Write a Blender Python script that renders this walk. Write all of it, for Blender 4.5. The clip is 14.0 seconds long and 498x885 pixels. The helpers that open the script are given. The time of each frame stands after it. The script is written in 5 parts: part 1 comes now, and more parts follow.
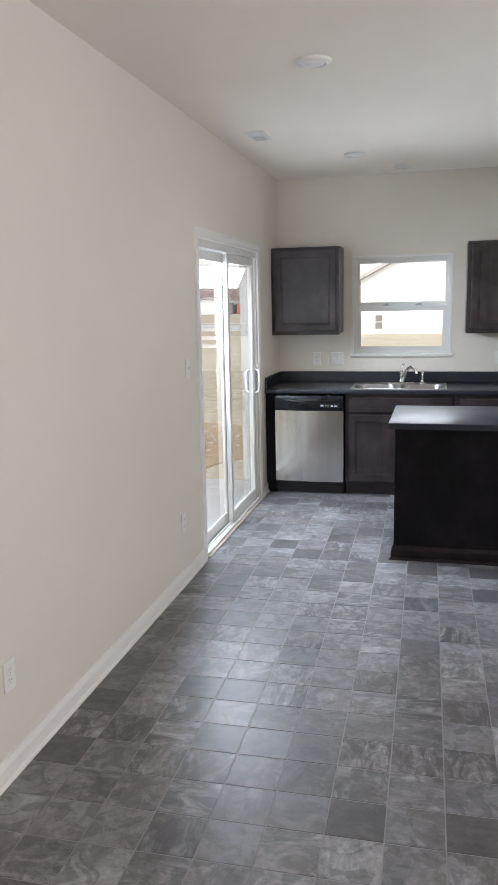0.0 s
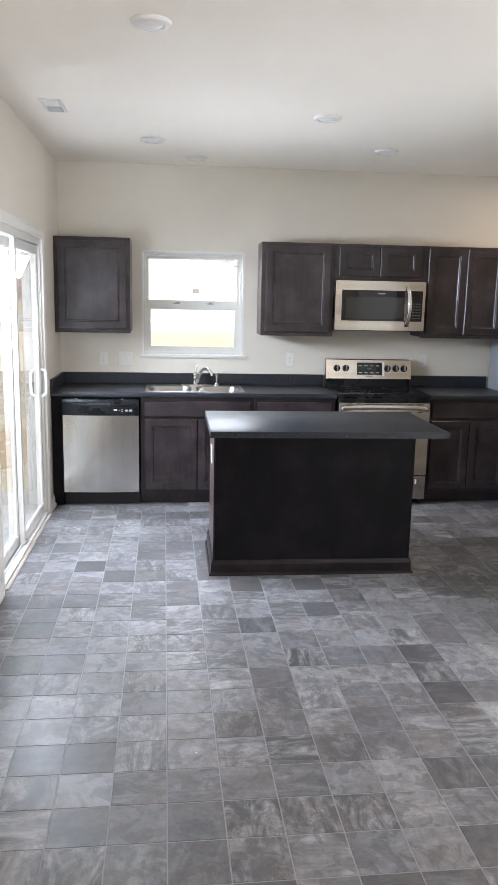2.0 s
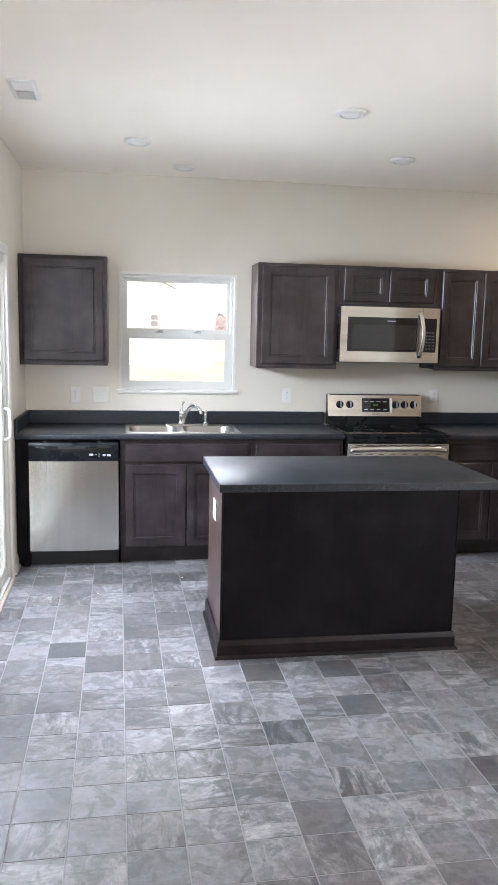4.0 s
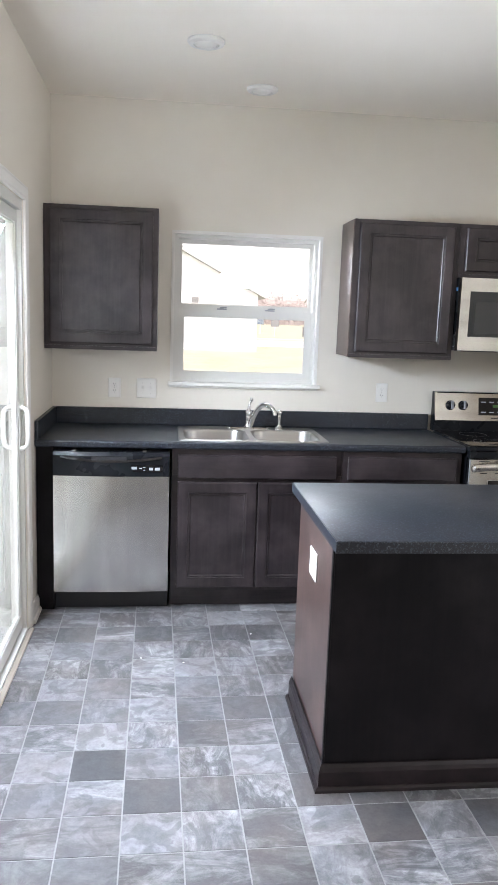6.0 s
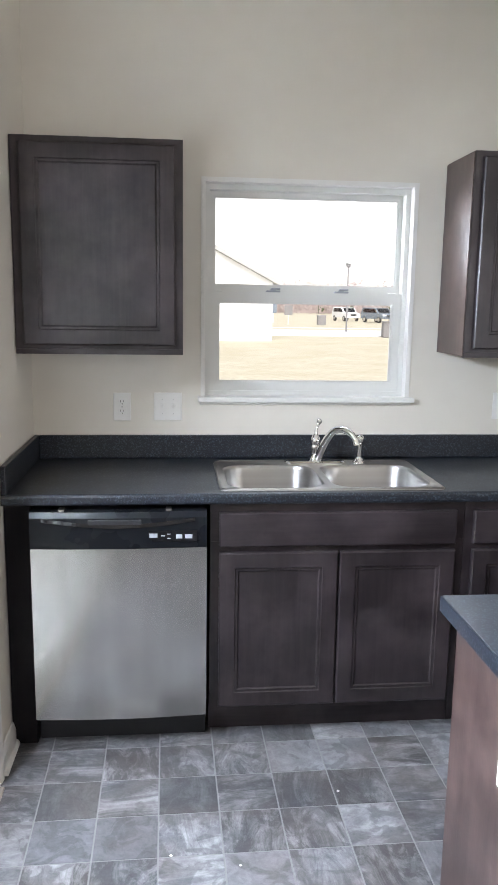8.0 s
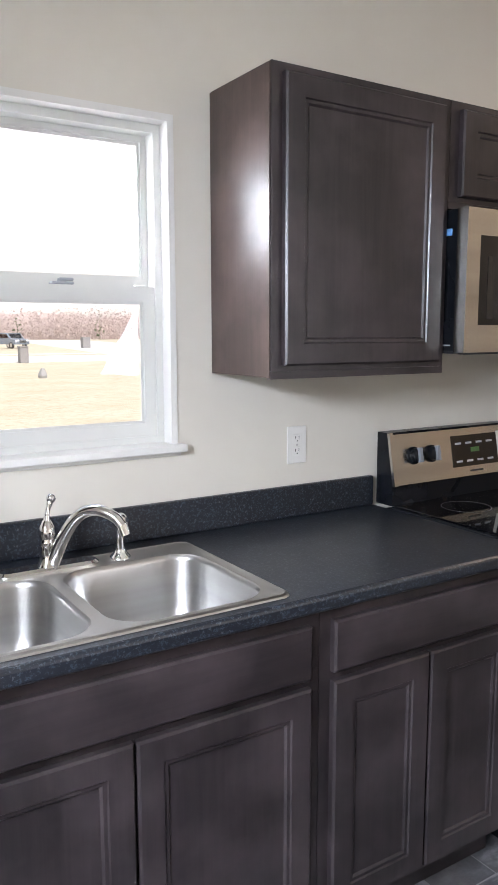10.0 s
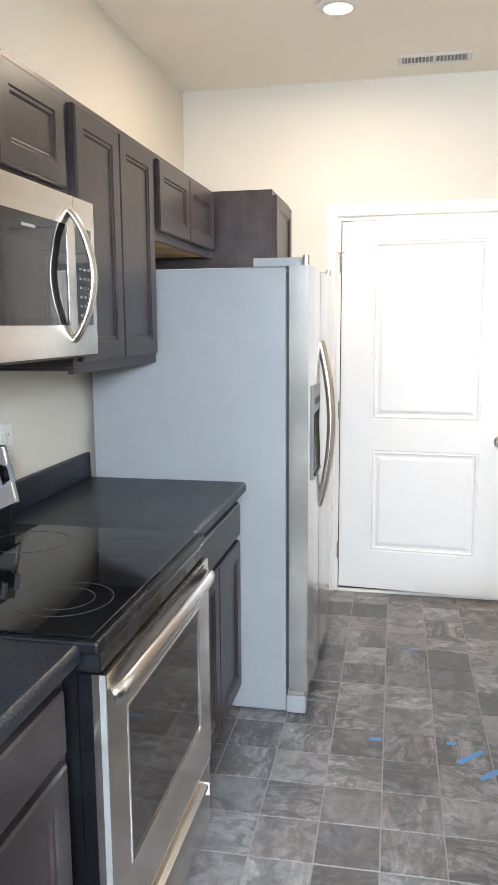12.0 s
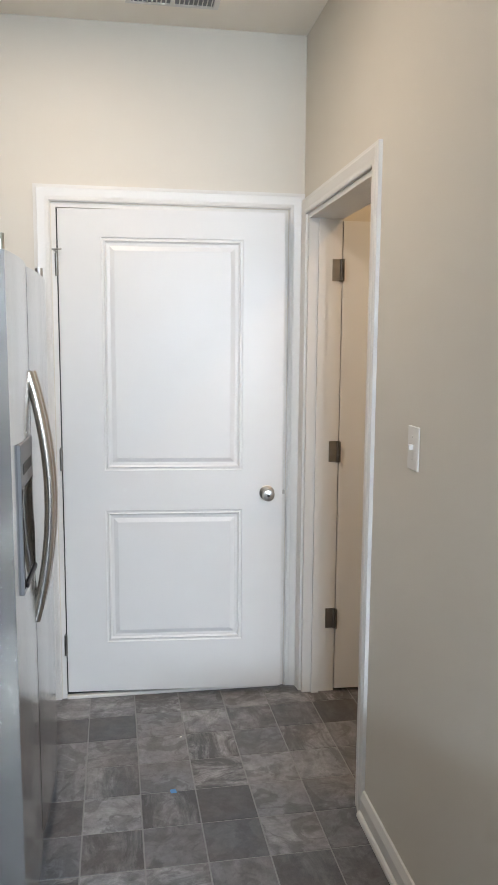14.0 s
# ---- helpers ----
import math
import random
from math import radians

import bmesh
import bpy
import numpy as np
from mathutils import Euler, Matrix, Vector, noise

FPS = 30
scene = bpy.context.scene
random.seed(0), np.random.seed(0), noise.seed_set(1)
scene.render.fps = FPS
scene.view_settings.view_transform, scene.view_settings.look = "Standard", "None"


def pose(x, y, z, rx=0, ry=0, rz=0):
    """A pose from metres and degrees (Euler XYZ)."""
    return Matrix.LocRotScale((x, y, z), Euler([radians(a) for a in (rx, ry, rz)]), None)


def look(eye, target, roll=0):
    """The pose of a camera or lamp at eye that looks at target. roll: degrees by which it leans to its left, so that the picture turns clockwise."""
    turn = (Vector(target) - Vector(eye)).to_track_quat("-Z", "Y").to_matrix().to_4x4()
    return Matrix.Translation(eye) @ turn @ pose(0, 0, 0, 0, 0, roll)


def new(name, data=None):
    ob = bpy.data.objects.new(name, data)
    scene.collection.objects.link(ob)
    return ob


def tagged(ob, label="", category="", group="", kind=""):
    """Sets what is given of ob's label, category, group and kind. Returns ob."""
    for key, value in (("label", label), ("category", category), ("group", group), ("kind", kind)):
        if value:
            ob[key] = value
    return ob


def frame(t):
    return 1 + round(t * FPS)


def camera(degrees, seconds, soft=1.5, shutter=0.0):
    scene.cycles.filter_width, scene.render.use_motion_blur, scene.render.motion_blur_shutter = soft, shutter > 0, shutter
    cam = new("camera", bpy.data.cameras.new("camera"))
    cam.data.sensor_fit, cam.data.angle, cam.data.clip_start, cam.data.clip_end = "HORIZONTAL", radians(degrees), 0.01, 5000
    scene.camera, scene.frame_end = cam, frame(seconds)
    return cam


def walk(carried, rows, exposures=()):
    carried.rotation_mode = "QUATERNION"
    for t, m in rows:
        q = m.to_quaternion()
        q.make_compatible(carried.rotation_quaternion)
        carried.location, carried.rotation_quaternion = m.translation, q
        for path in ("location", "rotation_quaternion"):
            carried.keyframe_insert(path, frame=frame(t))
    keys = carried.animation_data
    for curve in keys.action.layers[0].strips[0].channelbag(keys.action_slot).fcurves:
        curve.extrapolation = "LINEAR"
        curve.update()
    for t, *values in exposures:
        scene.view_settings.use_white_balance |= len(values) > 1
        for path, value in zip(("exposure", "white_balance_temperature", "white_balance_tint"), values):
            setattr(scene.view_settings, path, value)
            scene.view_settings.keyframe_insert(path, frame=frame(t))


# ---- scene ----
cam = camera(36.2, 14.0)
PATH = [
    (0, (1.472, -7.097, 1.672), (0.993, -5.189, 1.31), -1.2),
    (0.5, (1.308, -7.005, 1.668), (1.061, -5.057, 1.289), -0.8),
    (1, (1.185, -6.86, 1.678), (1.107, -4.895, 1.315), 0.3),
    (1.5, (1.092, -6.781, 1.669), (1.17, -4.817, 1.298), 1.3),
    (2, (0.979, -6.703, 1.681), (1.172, -4.748, 1.308), 1.2),
    (2.5, (0.883, -6.609, 1.693), (1.102, -4.653, 1.333), 1.1),
    (2.7, (0.862, -6.529, 1.676), (1.075, -4.571, 1.326), 1.0),
    (4.8, (0.721, -5.38, 1.615), (1.078, -3.43, 1.349), 1.4),
    (5, (0.711, -5.249, 1.61), (1.027, -3.293, 1.336), 1.6),
    (5.5, (0.677, -4.908, 1.59), (0.939, -2.949, 1.287), 2.0),
    (6, (0.665, -4.57, 1.577), (0.884, -2.608, 1.253), 2.0),
    (6.5, (0.651, -4.211, 1.591), (0.782, -2.245, 1.248), 1.4),
    (7, (0.613, -3.845, 1.569), (0.696, -1.881, 1.197), 0.7),
    (7.2, (0.609, -3.714, 1.574), (0.696, -1.751, 1.203), 0.6),
    (9.3, (0.567, -2.306, 1.49), (1.174, -0.423, 1.201), 1.1),
    (9.5, (0.587, -2.188, 1.482), (1.289, -0.337, 1.199), 0.7),
    (10, (0.616, -1.902, 1.49), (1.671, -0.226, 1.206), -0.1),
    (10.5, (0.682, -1.68, 1.498), (2.055, -0.25, 1.227), -0.0),
    (11, (0.781, -1.503, 1.523), (2.417, -0.383, 1.261), 0.0),
    (11.5, (0.895, -1.336, 1.51), (2.736, -0.607, 1.229), -0.5),
    (12, (1.042, -1.224, 1.51), (2.978, -0.825, 1.205), -0.4),
    (12.5, (1.277, -1.154, 1.519), (3.243, -0.95, 1.218), -0.1),
    (13, (1.538, -1.104, 1.504), (3.516, -1.099, 1.208), -0.1),
    (13.5, (1.796, -1.092, 1.524), (3.764, -1.308, 1.242), -0.1),
    (14, (2.062, -1.13, 1.521), (4.02, -1.45, 1.264), 0.4),
]

# ---------------------------------------------------------------- light
EXPOSURE = [(0.0, 0.95, 6480, 17), (1.0, 1.32, 6480, 17), (5.0, 1.6, 6500, 17), (7.2, 1.32, 6500, 16), (9.5, 1.28, 6450, 18), (10.0, 1.38, 6600, 19), (10.5, 2.08, 6900, 19), (11.0, 2.55, 6950, 16), (11.7, 2.25, 6700, 13), (12.5, 1.78, 6480, 13), (14.0, 1.5, 6350, 12)]
walk(cam, [(t, look(eye, target, roll)) for t, eye, target, roll in PATH], EXPOSURE)

SUN_AZ, SUN_EL = 178.0, 44.0          # degrees clockwise from +y, and above the horizon
world = bpy.data.worlds.new("sky")
scene.world = world
world.use_nodes = True
wn = world.node_tree.nodes
sky = wn.new("ShaderNodeTexSky")
sky.sky_type, sky.sun_disc = "NISHITA", False
sky.sun_elevation, sky.sun_rotation = radians(SUN_EL), radians(SUN_AZ)
sky.air_density, sky.dust_density, sky.ozone_density = 1.6, 2.0, 1.0
grey = wn.new("ShaderNodeRGBToBW")           # a hazy, nearly white sky
haze = wn.new("ShaderNodeMix")
haze.data_type = "RGBA"
haze.inputs[0].default_value = 0.8
world.node_tree.links.new(sky.outputs[0], grey.inputs[0])
world.node_tree.links.new(sky.outputs[0], haze.inputs[6])
world.node_tree.links.new(grey.outputs[0], haze.inputs[7])
world.node_tree.links.new(haze.outputs[2], wn["Background"].inputs[0])
wn["Background"].inputs[1].default_value = 0.15

sun = new("sun", bpy.data.lights.new("sun", "SUN"))
sun.data.energy, sun.data.angle, sun.data.color = 0.9, radians(6.0), (1.0, 0.96, 0.90)
sa, se = radians(SUN_AZ), radians(SUN_EL)
sun.matrix_world = look((0, 0, 30), Vector((0, 0, 30)) - Vector((math.sin(sa) * math.cos(se), math.cos(sa) * math.cos(se), math.sin(se))))


def opening_light(name, eye, target, wide, high, watts, colour, spread=180):
    """The sky's light in the opening of a window."""
    lamp = new(name, bpy.data.lights.new(name, "AREA"))
    lamp.data.shape, lamp.data.size, lamp.data.size_y = "RECTANGLE", wide, high
    lamp.data.energy, lamp.data.color = watts, colour
    lamp.data.spread = radians(spread)
    lamp.matrix_world = look(eye, target)
    return lamp


opening_light("slider_daylight", (-0.30, -1.70, 1.86), (1.9, -2.50, 0.55), 1.30, 0.17, 48, (0.74, 0.87, 1.0), 146)
opening_light("window_daylight", (1.13, 0.145, 1.865), (2.0, -2.2, 0.8), 0.74, 0.24, 2.5, (0.84, 0.92, 1.0), 125)
# Added fill lamp, in an unseen opening in the east wall
opening_light("unseen_opening_fill", (5.38, -6.7, 1.5), (3.2, -5.9, 3.3), 2.9, 1.4, 84, (0.90, 0.95, 1.0))

# ---------------------------------------------------------------- helpers
ORG = {}


def thing(name, loc, label, category, group="", kind=""):
    ob = new(name)
    ob.location = loc
    ORG[ob.name] = Vector(loc)
    return tagged(ob, label, category, group, kind)


def mesh_of(name, bm, material, shift=None, smooth=None):
    if shift is not None:
        bm.transform(Matrix.Translation(-shift))
    bmesh.ops.recalc_face_normals(bm, faces=bm.faces[:])
    me = bpy.data.meshes.new(name)
    bm.to_mesh(me)
    bm.free()
    me.materials.append(material)
    if smooth is not None:
        me.polygons.foreach_set("use_smooth", [True] * len(me.polygons))
        me.set_sharp_from_angle(angle=radians(smooth))
    return me


def part(name, bm, material, parent, label="", smooth=None):
    ob = new(name, mesh_of(name, bm, material, ORG[parent.name], smooth))
    ob.parent = parent
    ORG[ob.name] = ORG[parent.name]
    return tagged(ob, label)


def solo(name, bm, material, label, category, kind="", group="", smooth=None):
    xs = [v.co for v in bm.verts]
    base = Vector(((min(c.x for c in xs) + max(c.x for c in xs)) / 2, (min(c.y for c in xs) + max(c.y for c in xs)) / 2, min(c.z for c in xs)))
    ob = new(name, mesh_of(name, bm, material, base, smooth))
    ob.location = base
    ORG[ob.name] = base
    return tagged(ob, label, category, group, kind)


def box(x0, x1, y0, y1, z0, z1, bevel=0.0, seg=1, bm=None):
    bm = bm or bmesh.new()
    vs = [bm.verts.new(c) for c in ((x0, y0, z0), (x1, y0, z0), (x1, y1, z0), (x0, y1, z0), (x0, y0, z1), (x1, y0, z1), (x1, y1, z1), (x0, y1, z1))]
    fs = [bm.faces.new([vs[i] for i in f]) for f in ((3, 2, 1, 0), (4, 5, 6, 7), (0, 1, 5, 4), (1, 2, 6, 5), (2, 3, 7, 6), (3, 0, 4, 7))]
    if bevel:
        bmesh.ops.bevel(bm, geom=list({e for f in fs for e in f.edges}), offset=bevel, segments=seg, profile=0.5, affect="EDGES")
    return bm


def ring(centre, axis, r, n):
    axis = Vector(axis).normalized()
    u = axis.orthogonal().normalized()
    if abs(axis.z) > 0.99:
        u = Vector((1, 0, 0))
    w = axis.cross(u)
    return [Vector(centre) + r * (math.cos(a) * u + math.sin(a) * w) for a in (2 * math.pi * k / n for k in range(n))]


def loft(loops, bm=None, caps=(True, True), closed=True):
    """Skin a row of loops with equal counts."""
    bm = bm or bmesh.new()
    rows = [[bm.verts.new(c) for c in lp] for lp in loops]
    n = len(rows[0])
    for a, b in zip(rows, rows[1:]):
        for k in range(n if closed else n - 1):
            bm.faces.new((a[k], a[(k + 1) % n], b[(k + 1) % n], b[k]))
    if caps[0]:
        bm.faces.new(rows[0][::-1])
    if caps[1]:
        bm.faces.new(rows[-1])
    return bm


def cyl(p0, p1, r0, r1=None, n=20, bm=None):
    axis = Vector(p1) - Vector(p0)
    return loft([ring(p0, axis, r0, n), ring(p1, axis, r0 if r1 is None else r1, n)], bm)


def lathe(profile, centre, axis=(0, 0, 1), n=24, bm=None):
    """profile: (radius, distance along the axis)."""
    a = Vector(axis).normalized()
    return loft([ring(Vector(centre) + a * d, a, max(r, 0.0004), n) for r, d in profile], bm)


def tube(points, radii, n=12, bm=None, flat=1.0):
    """A bent tube; flat squeezes its section along z."""
    pts = [Vector(p) for p in points]
    radii = radii if isinstance(radii, (list, tuple)) else [radii] * len(pts)
    loops, u = [], None
    for i, p in enumerate(pts):
        d = (pts[min(i + 1, len(pts) - 1)] - pts[max(i - 1, 0)]).normalized()
        u = d.orthogonal().normalized() if u is None else (u - d * u.dot(d)).normalized()
        w = d.cross(u)
        loops.append([p + radii[i] * (math.cos(a) * u + math.sin(a) * w) for a in (2 * math.pi * k / n for k in range(n))])
    return loft(loops, bm)


def arc(points, steps=24):
    """A smooth curve through the points (Catmull-Rom)."""
    p = [Vector(c) for c in points]
    p = [2 * p[0] - p[1]] + p + [2 * p[-1] - p[-2]]
    out = []
    for k in range(1, len(p) - 2):
        for s in range(steps):
            t = s / steps
            out.append(0.5 * (2 * p[k] + (p[k + 1] - p[k - 1]) * t + (2 * p[k - 1] - 5 * p[k] + 4 * p[k + 1] - p[k + 2]) * t * t
                              + (3 * p[k] - p[k - 1] - 3 * p[k + 1] + p[k + 2]) * t ** 3))
    return out + [p[-2]]


def rounded(x0, x1, y0, y1, z, r, n=6):
    out = []
    for cx, cy, a0 in ((x1 - r, y1 - r, 0), (x0 + r, y1 - r, 90), (x0 + r, y0 + r, 180), (x1 - r, y0 + r, 270)):
        out += [Vector((cx + r * math.cos(radians(a0 + 90 * k / n)), cy + r * math.sin(radians(a0 + 90 * k / n)), z)) for k in range(n + 1)]
    return out


def rect(x0, x1, z0, z1, y):
    return [Vector((x0, y, z0)), Vector((x1, y, z0)), Vector((x1, y, z1)), Vector((x0, y, z1))]


def panel_front(x0, x1, z0, z1, y, thick=0.02, frame_w=0.055, rec=0.009, bm=None):
    """A cabinet door that faces -y, its front at y: bevelled rim, frame, moulded step and sunk panel."""
    def r(inset, dy):
        return rect(x0 + inset, x1 - inset, z0 + inset, z1 - inset, y + dy)
    steps = [(0, thick), (0, 0.005), (0.005, 0.0)]
    if frame_w:
        steps += [(frame_w, 0.0), (frame_w + 0.003, 0.004), (frame_w + 0.011, 0.004), (frame_w + 0.016, rec)]
    return loft([r(*s) for s in steps], bm)


def frame_ring(x0, x1, z0, z1, ix0, ix1, iz0, iz1, y0, y1, swap=False, bm=None):
    """One closed frame round an opening, from y0 to y1; swap: it lies along y and its depth along x."""
    lp = [rect(x0, x1, z0, z1, y1), rect(x0, x1, z0, z1, y0), rect(ix0, ix1, iz0, iz1, y0), rect(ix0, ix1, iz0, iz1, y1), rect(x0, x1, z0, z1, y1)]
    if swap:
        lp = [[Vector((c.y, c.x, c.z)) for c in q] for q in lp]
    bm = loft(lp, bm, (False, False))
    bmesh.ops.remove_doubles(bm, verts=bm.verts[:], dist=0.00005)
    return bm


def profile_run(p0, p1, out, section, bm=None):
    """A moulding from p0 to p1; section: (distance out of the wall, height across)."""
    p0, p1, out = Vector(p0), Vector(p1), Vector(out)
    up = (p1 - p0).normalized().cross(out)
    return loft([[p + out * a + up * b for a, b in section] for p in (p0, p1)], bm)


def frame_run(corners, out, section, bm=None):
    """A mitred moulding along a line of corners; section: (distance out of the wall, distance outward from the line)."""
    pts, out = [Vector(c) for c in corners], Vector(out)
    loops = []
    for i, p in enumerate(pts):
        d0 = (p - pts[i - 1]).normalized() if i else (pts[1] - p).normalized()
        d1 = (pts[i + 1] - p).normalized() if i < len(pts) - 1 else d0
        n0, n1 = out.cross(d0), out.cross(d1)
        m = (n0 + n1) / (1 + n0.dot(n1))
        loops.append([p + out * a + m * b for a, b in section])
    return loft(loops, bm)


# ---------------------------------------------------------------- materials
def material(name, colour=(0.8, 0.8, 0.8), rough=0.5, metal=0.0, spec=0.5):
    m = bpy.data.materials.new(name)
    m.use_nodes = True
    p = m.node_tree.nodes["Principled BSDF"]
    p.inputs["Base Color"].default_value = (*colour, 1)
    p.inputs["Roughness"].default_value, p.inputs["Metallic"].default_value = rough, metal
    p.inputs["Specular IOR Level"].default_value = spec
    return m


class Nodes:
    """Short hand for the nodes of one material."""

    def __init__(self, m):
        self.t, self.p = m.node_tree, m.node_tree.nodes["Principled BSDF"]

    def add(self, kind, **values):
        n = self.t.nodes.new(kind)
        for key, v in values.items():
            n.inputs[key].default_value = v
        return n

    def link(self, a, b):
        self.t.links.new(a, b)

    def coords(self, scale=(1, 1, 1), rot=(0, 0, 0)):
        g, mp = self.add("ShaderNodeNewGeometry"), self.add("ShaderNodeMapping", Scale=scale, Rotation=rot)
        self.link(g.outputs["Position"], mp.inputs["Vector"])
        return mp.outputs[0]

    def noise(self, vec, scale, detail=3.0, rough=0.5, distort=0.0):
        n = self.add("ShaderNodeTexNoise", Scale=scale, Detail=detail, Roughness=rough, Distortion=distort)
        self.link(vec, n.inputs["Vector"])
        return n.outputs["Fac"]

    def ramp(self, fac, stops, smooth=False):
        r = self.add("ShaderNodeValToRGB")
        e = r.color_ramp.elements
        while len(e) < len(stops):
            e.new(0.5)
        for el, (pos, col) in zip(e, stops):
            el.position, el.color = pos, (*col, 1) if len(col) == 3 else (col[0],) * 3 + (1,)
        r.color_ramp.interpolation = "EASE" if smooth else "LINEAR"
        self.link(fac, r.inputs[0])
        return r.outputs[0]

    def mix(self, fac, a, b, blend="MIX"):
        n = self.add("ShaderNodeMix")
        n.data_type, n.blend_type = "RGBA", blend
        for v, s in ((fac, n.inputs[0]), (a, n.inputs[6]), (b, n.inputs[7])):
            if hasattr(v, "is_linked"):
                self.link(v, s)
            else:
                s.default_value = v if isinstance(v, float) else (*v, 1)
        return n.outputs[2]

    def math(self, op, a, b=0.0):
        n = self.add("ShaderNodeMath")
        n.operation = op
        for v, s in ((a, n.inputs[0]), (b, n.inputs[1])):
            if hasattr(v, "is_linked"):
                self.link(v, s)
            else:
                s.default_value = v
        return n.outputs[0]

    def bump(self, height, strength, distance=0.01):
        n = self.add("ShaderNodeBump", Strength=strength, Distance=distance)
        self.link(height, n.inputs["Height"])
        self.link(n.outputs[0], self.p.inputs["Normal"])

    def colour(self, c):
        self.link(c, self.p.inputs["Base Color"])

    def rough(self, fac, lo, hi):
        r = self.add("ShaderNodeMapRange")
        r.inputs["To Min"].default_value, r.inputs["To Max"].default_value = lo, hi
        self.link(fac, r.inputs["Value"])
        self.link(r.outputs[0], self.p.inputs["Roughness"])


def tint(c, k):
    return tuple(min(1.0, v * k) for v in c)


def paint(name, c, rough=0.6, grain=0.25, spec=0.4):
    """Rolled wall paint: faint roller stipple and slow unevenness."""
    m = material(name, c, rough, 0, spec)
    n = Nodes(m)
    v = n.coords()
    n.colour(n.mix(n.noise(v, 1.3, 4), tint(c, 0.96), tint(c, 1.04)))
    n.rough(n.noise(v, 6, 3), rough - 0.08, rough + 0.08)
    n.bump(n.noise(v, 260, 2), grain, 0.0008)
    return m


def stained_wood(name, dark, light, along="z", rough=0.33, uneven=0.08):
    """Dark-stained wood: long fine grain, and cloudy uneven stain."""
    m = material(name, dark, rough, 0, 0.46)
    n = Nodes(m)
    s = {"x": (2, 40, 40), "z": (40, 40, 2), "y": (40, 2, 40)}[along]
    grain = n.noise(n.coords(s), 1.0, 6, 0.65, 0.6)
    fine = n.noise(n.coords(tuple(4 * q for q in s)), 1.0, 3, 0.6)
    cloud = n.noise(n.coords(), 5.0, 4, 0.6)
    a = n.mix(n.ramp(grain, [(0.3, (0,)), (0.72, (1,))]), dark, light)
    a = n.mix(n.ramp(cloud, [(0.42, (0,)), (0.72, (1,))]), a, n.mix(0.5, a, tint(light, 2.9)))
    a = n.mix(n.math("MULTIPLY", fine, 0.25), a, tint(dark, 0.6))
    n.colour(a)
    n.rough(cloud, rough - uneven, rough + uneven)
    n.bump(fine, 0.12, 0.001)
    return m


def brushed(name, c=(0.58, 0.575, 0.56), rough=0.2, along="x"):
    """Brushed stainless steel; broad light and dark reflection bands are put into its colour."""
    m = material(name, c, rough, 1.0)
    n = Nodes(m)
    s = {"x": (0.0, 0.0, 9.0), "z": (4.0, 0.0, 0.0)}[along]
    band, cloud = n.noise(n.coords(s), 1.0, 3, 0.6), n.noise(n.coords(), 3.0, 3)
    n.colour(n.mix(n.ramp(band, [(0.3, (0,)), (0.7, (1,))]), tint(c, 0.78), tint(c, 1.24)))
    n.rough(cloud, rough - 0.03, rough + 0.03)
    return m


def laminate(name):
    """Black laminate with fine grey and blue specks."""
    c = (0.0070, 0.0090, 0.0138)
    m = material(name, c, 0.4, 0, 0.5)
    n = Nodes(m)
    v = n.coords()
    vo = n.add("ShaderNodeTexVoronoi", Scale=420.0)
    n.link(v, vo.inputs["Vector"])
    speck = n.ramp(n.noise(v, 150, 3, 0.7), [(0.53, (0,)), (0.62, (1,))])
    a = n.mix(n.math("MULTIPLY", speck, 0.24), c, (0.13, 0.17, 0.22))
    speck2 = n.ramp(n.noise(v, 95, 4, 0.75), [(0.60, (0,)), (0.65, (1,))])
    a = n.mix(n.math("MULTIPLY", speck2, 0.20), a, (0.34, 0.35, 0.37))
    n.colour(a)
    n.rough(n.noise(v, 9, 4), 0.31, 0.40)
    n.bump(n.noise(v, 420, 2), 0.12, 0.0006)
    return m


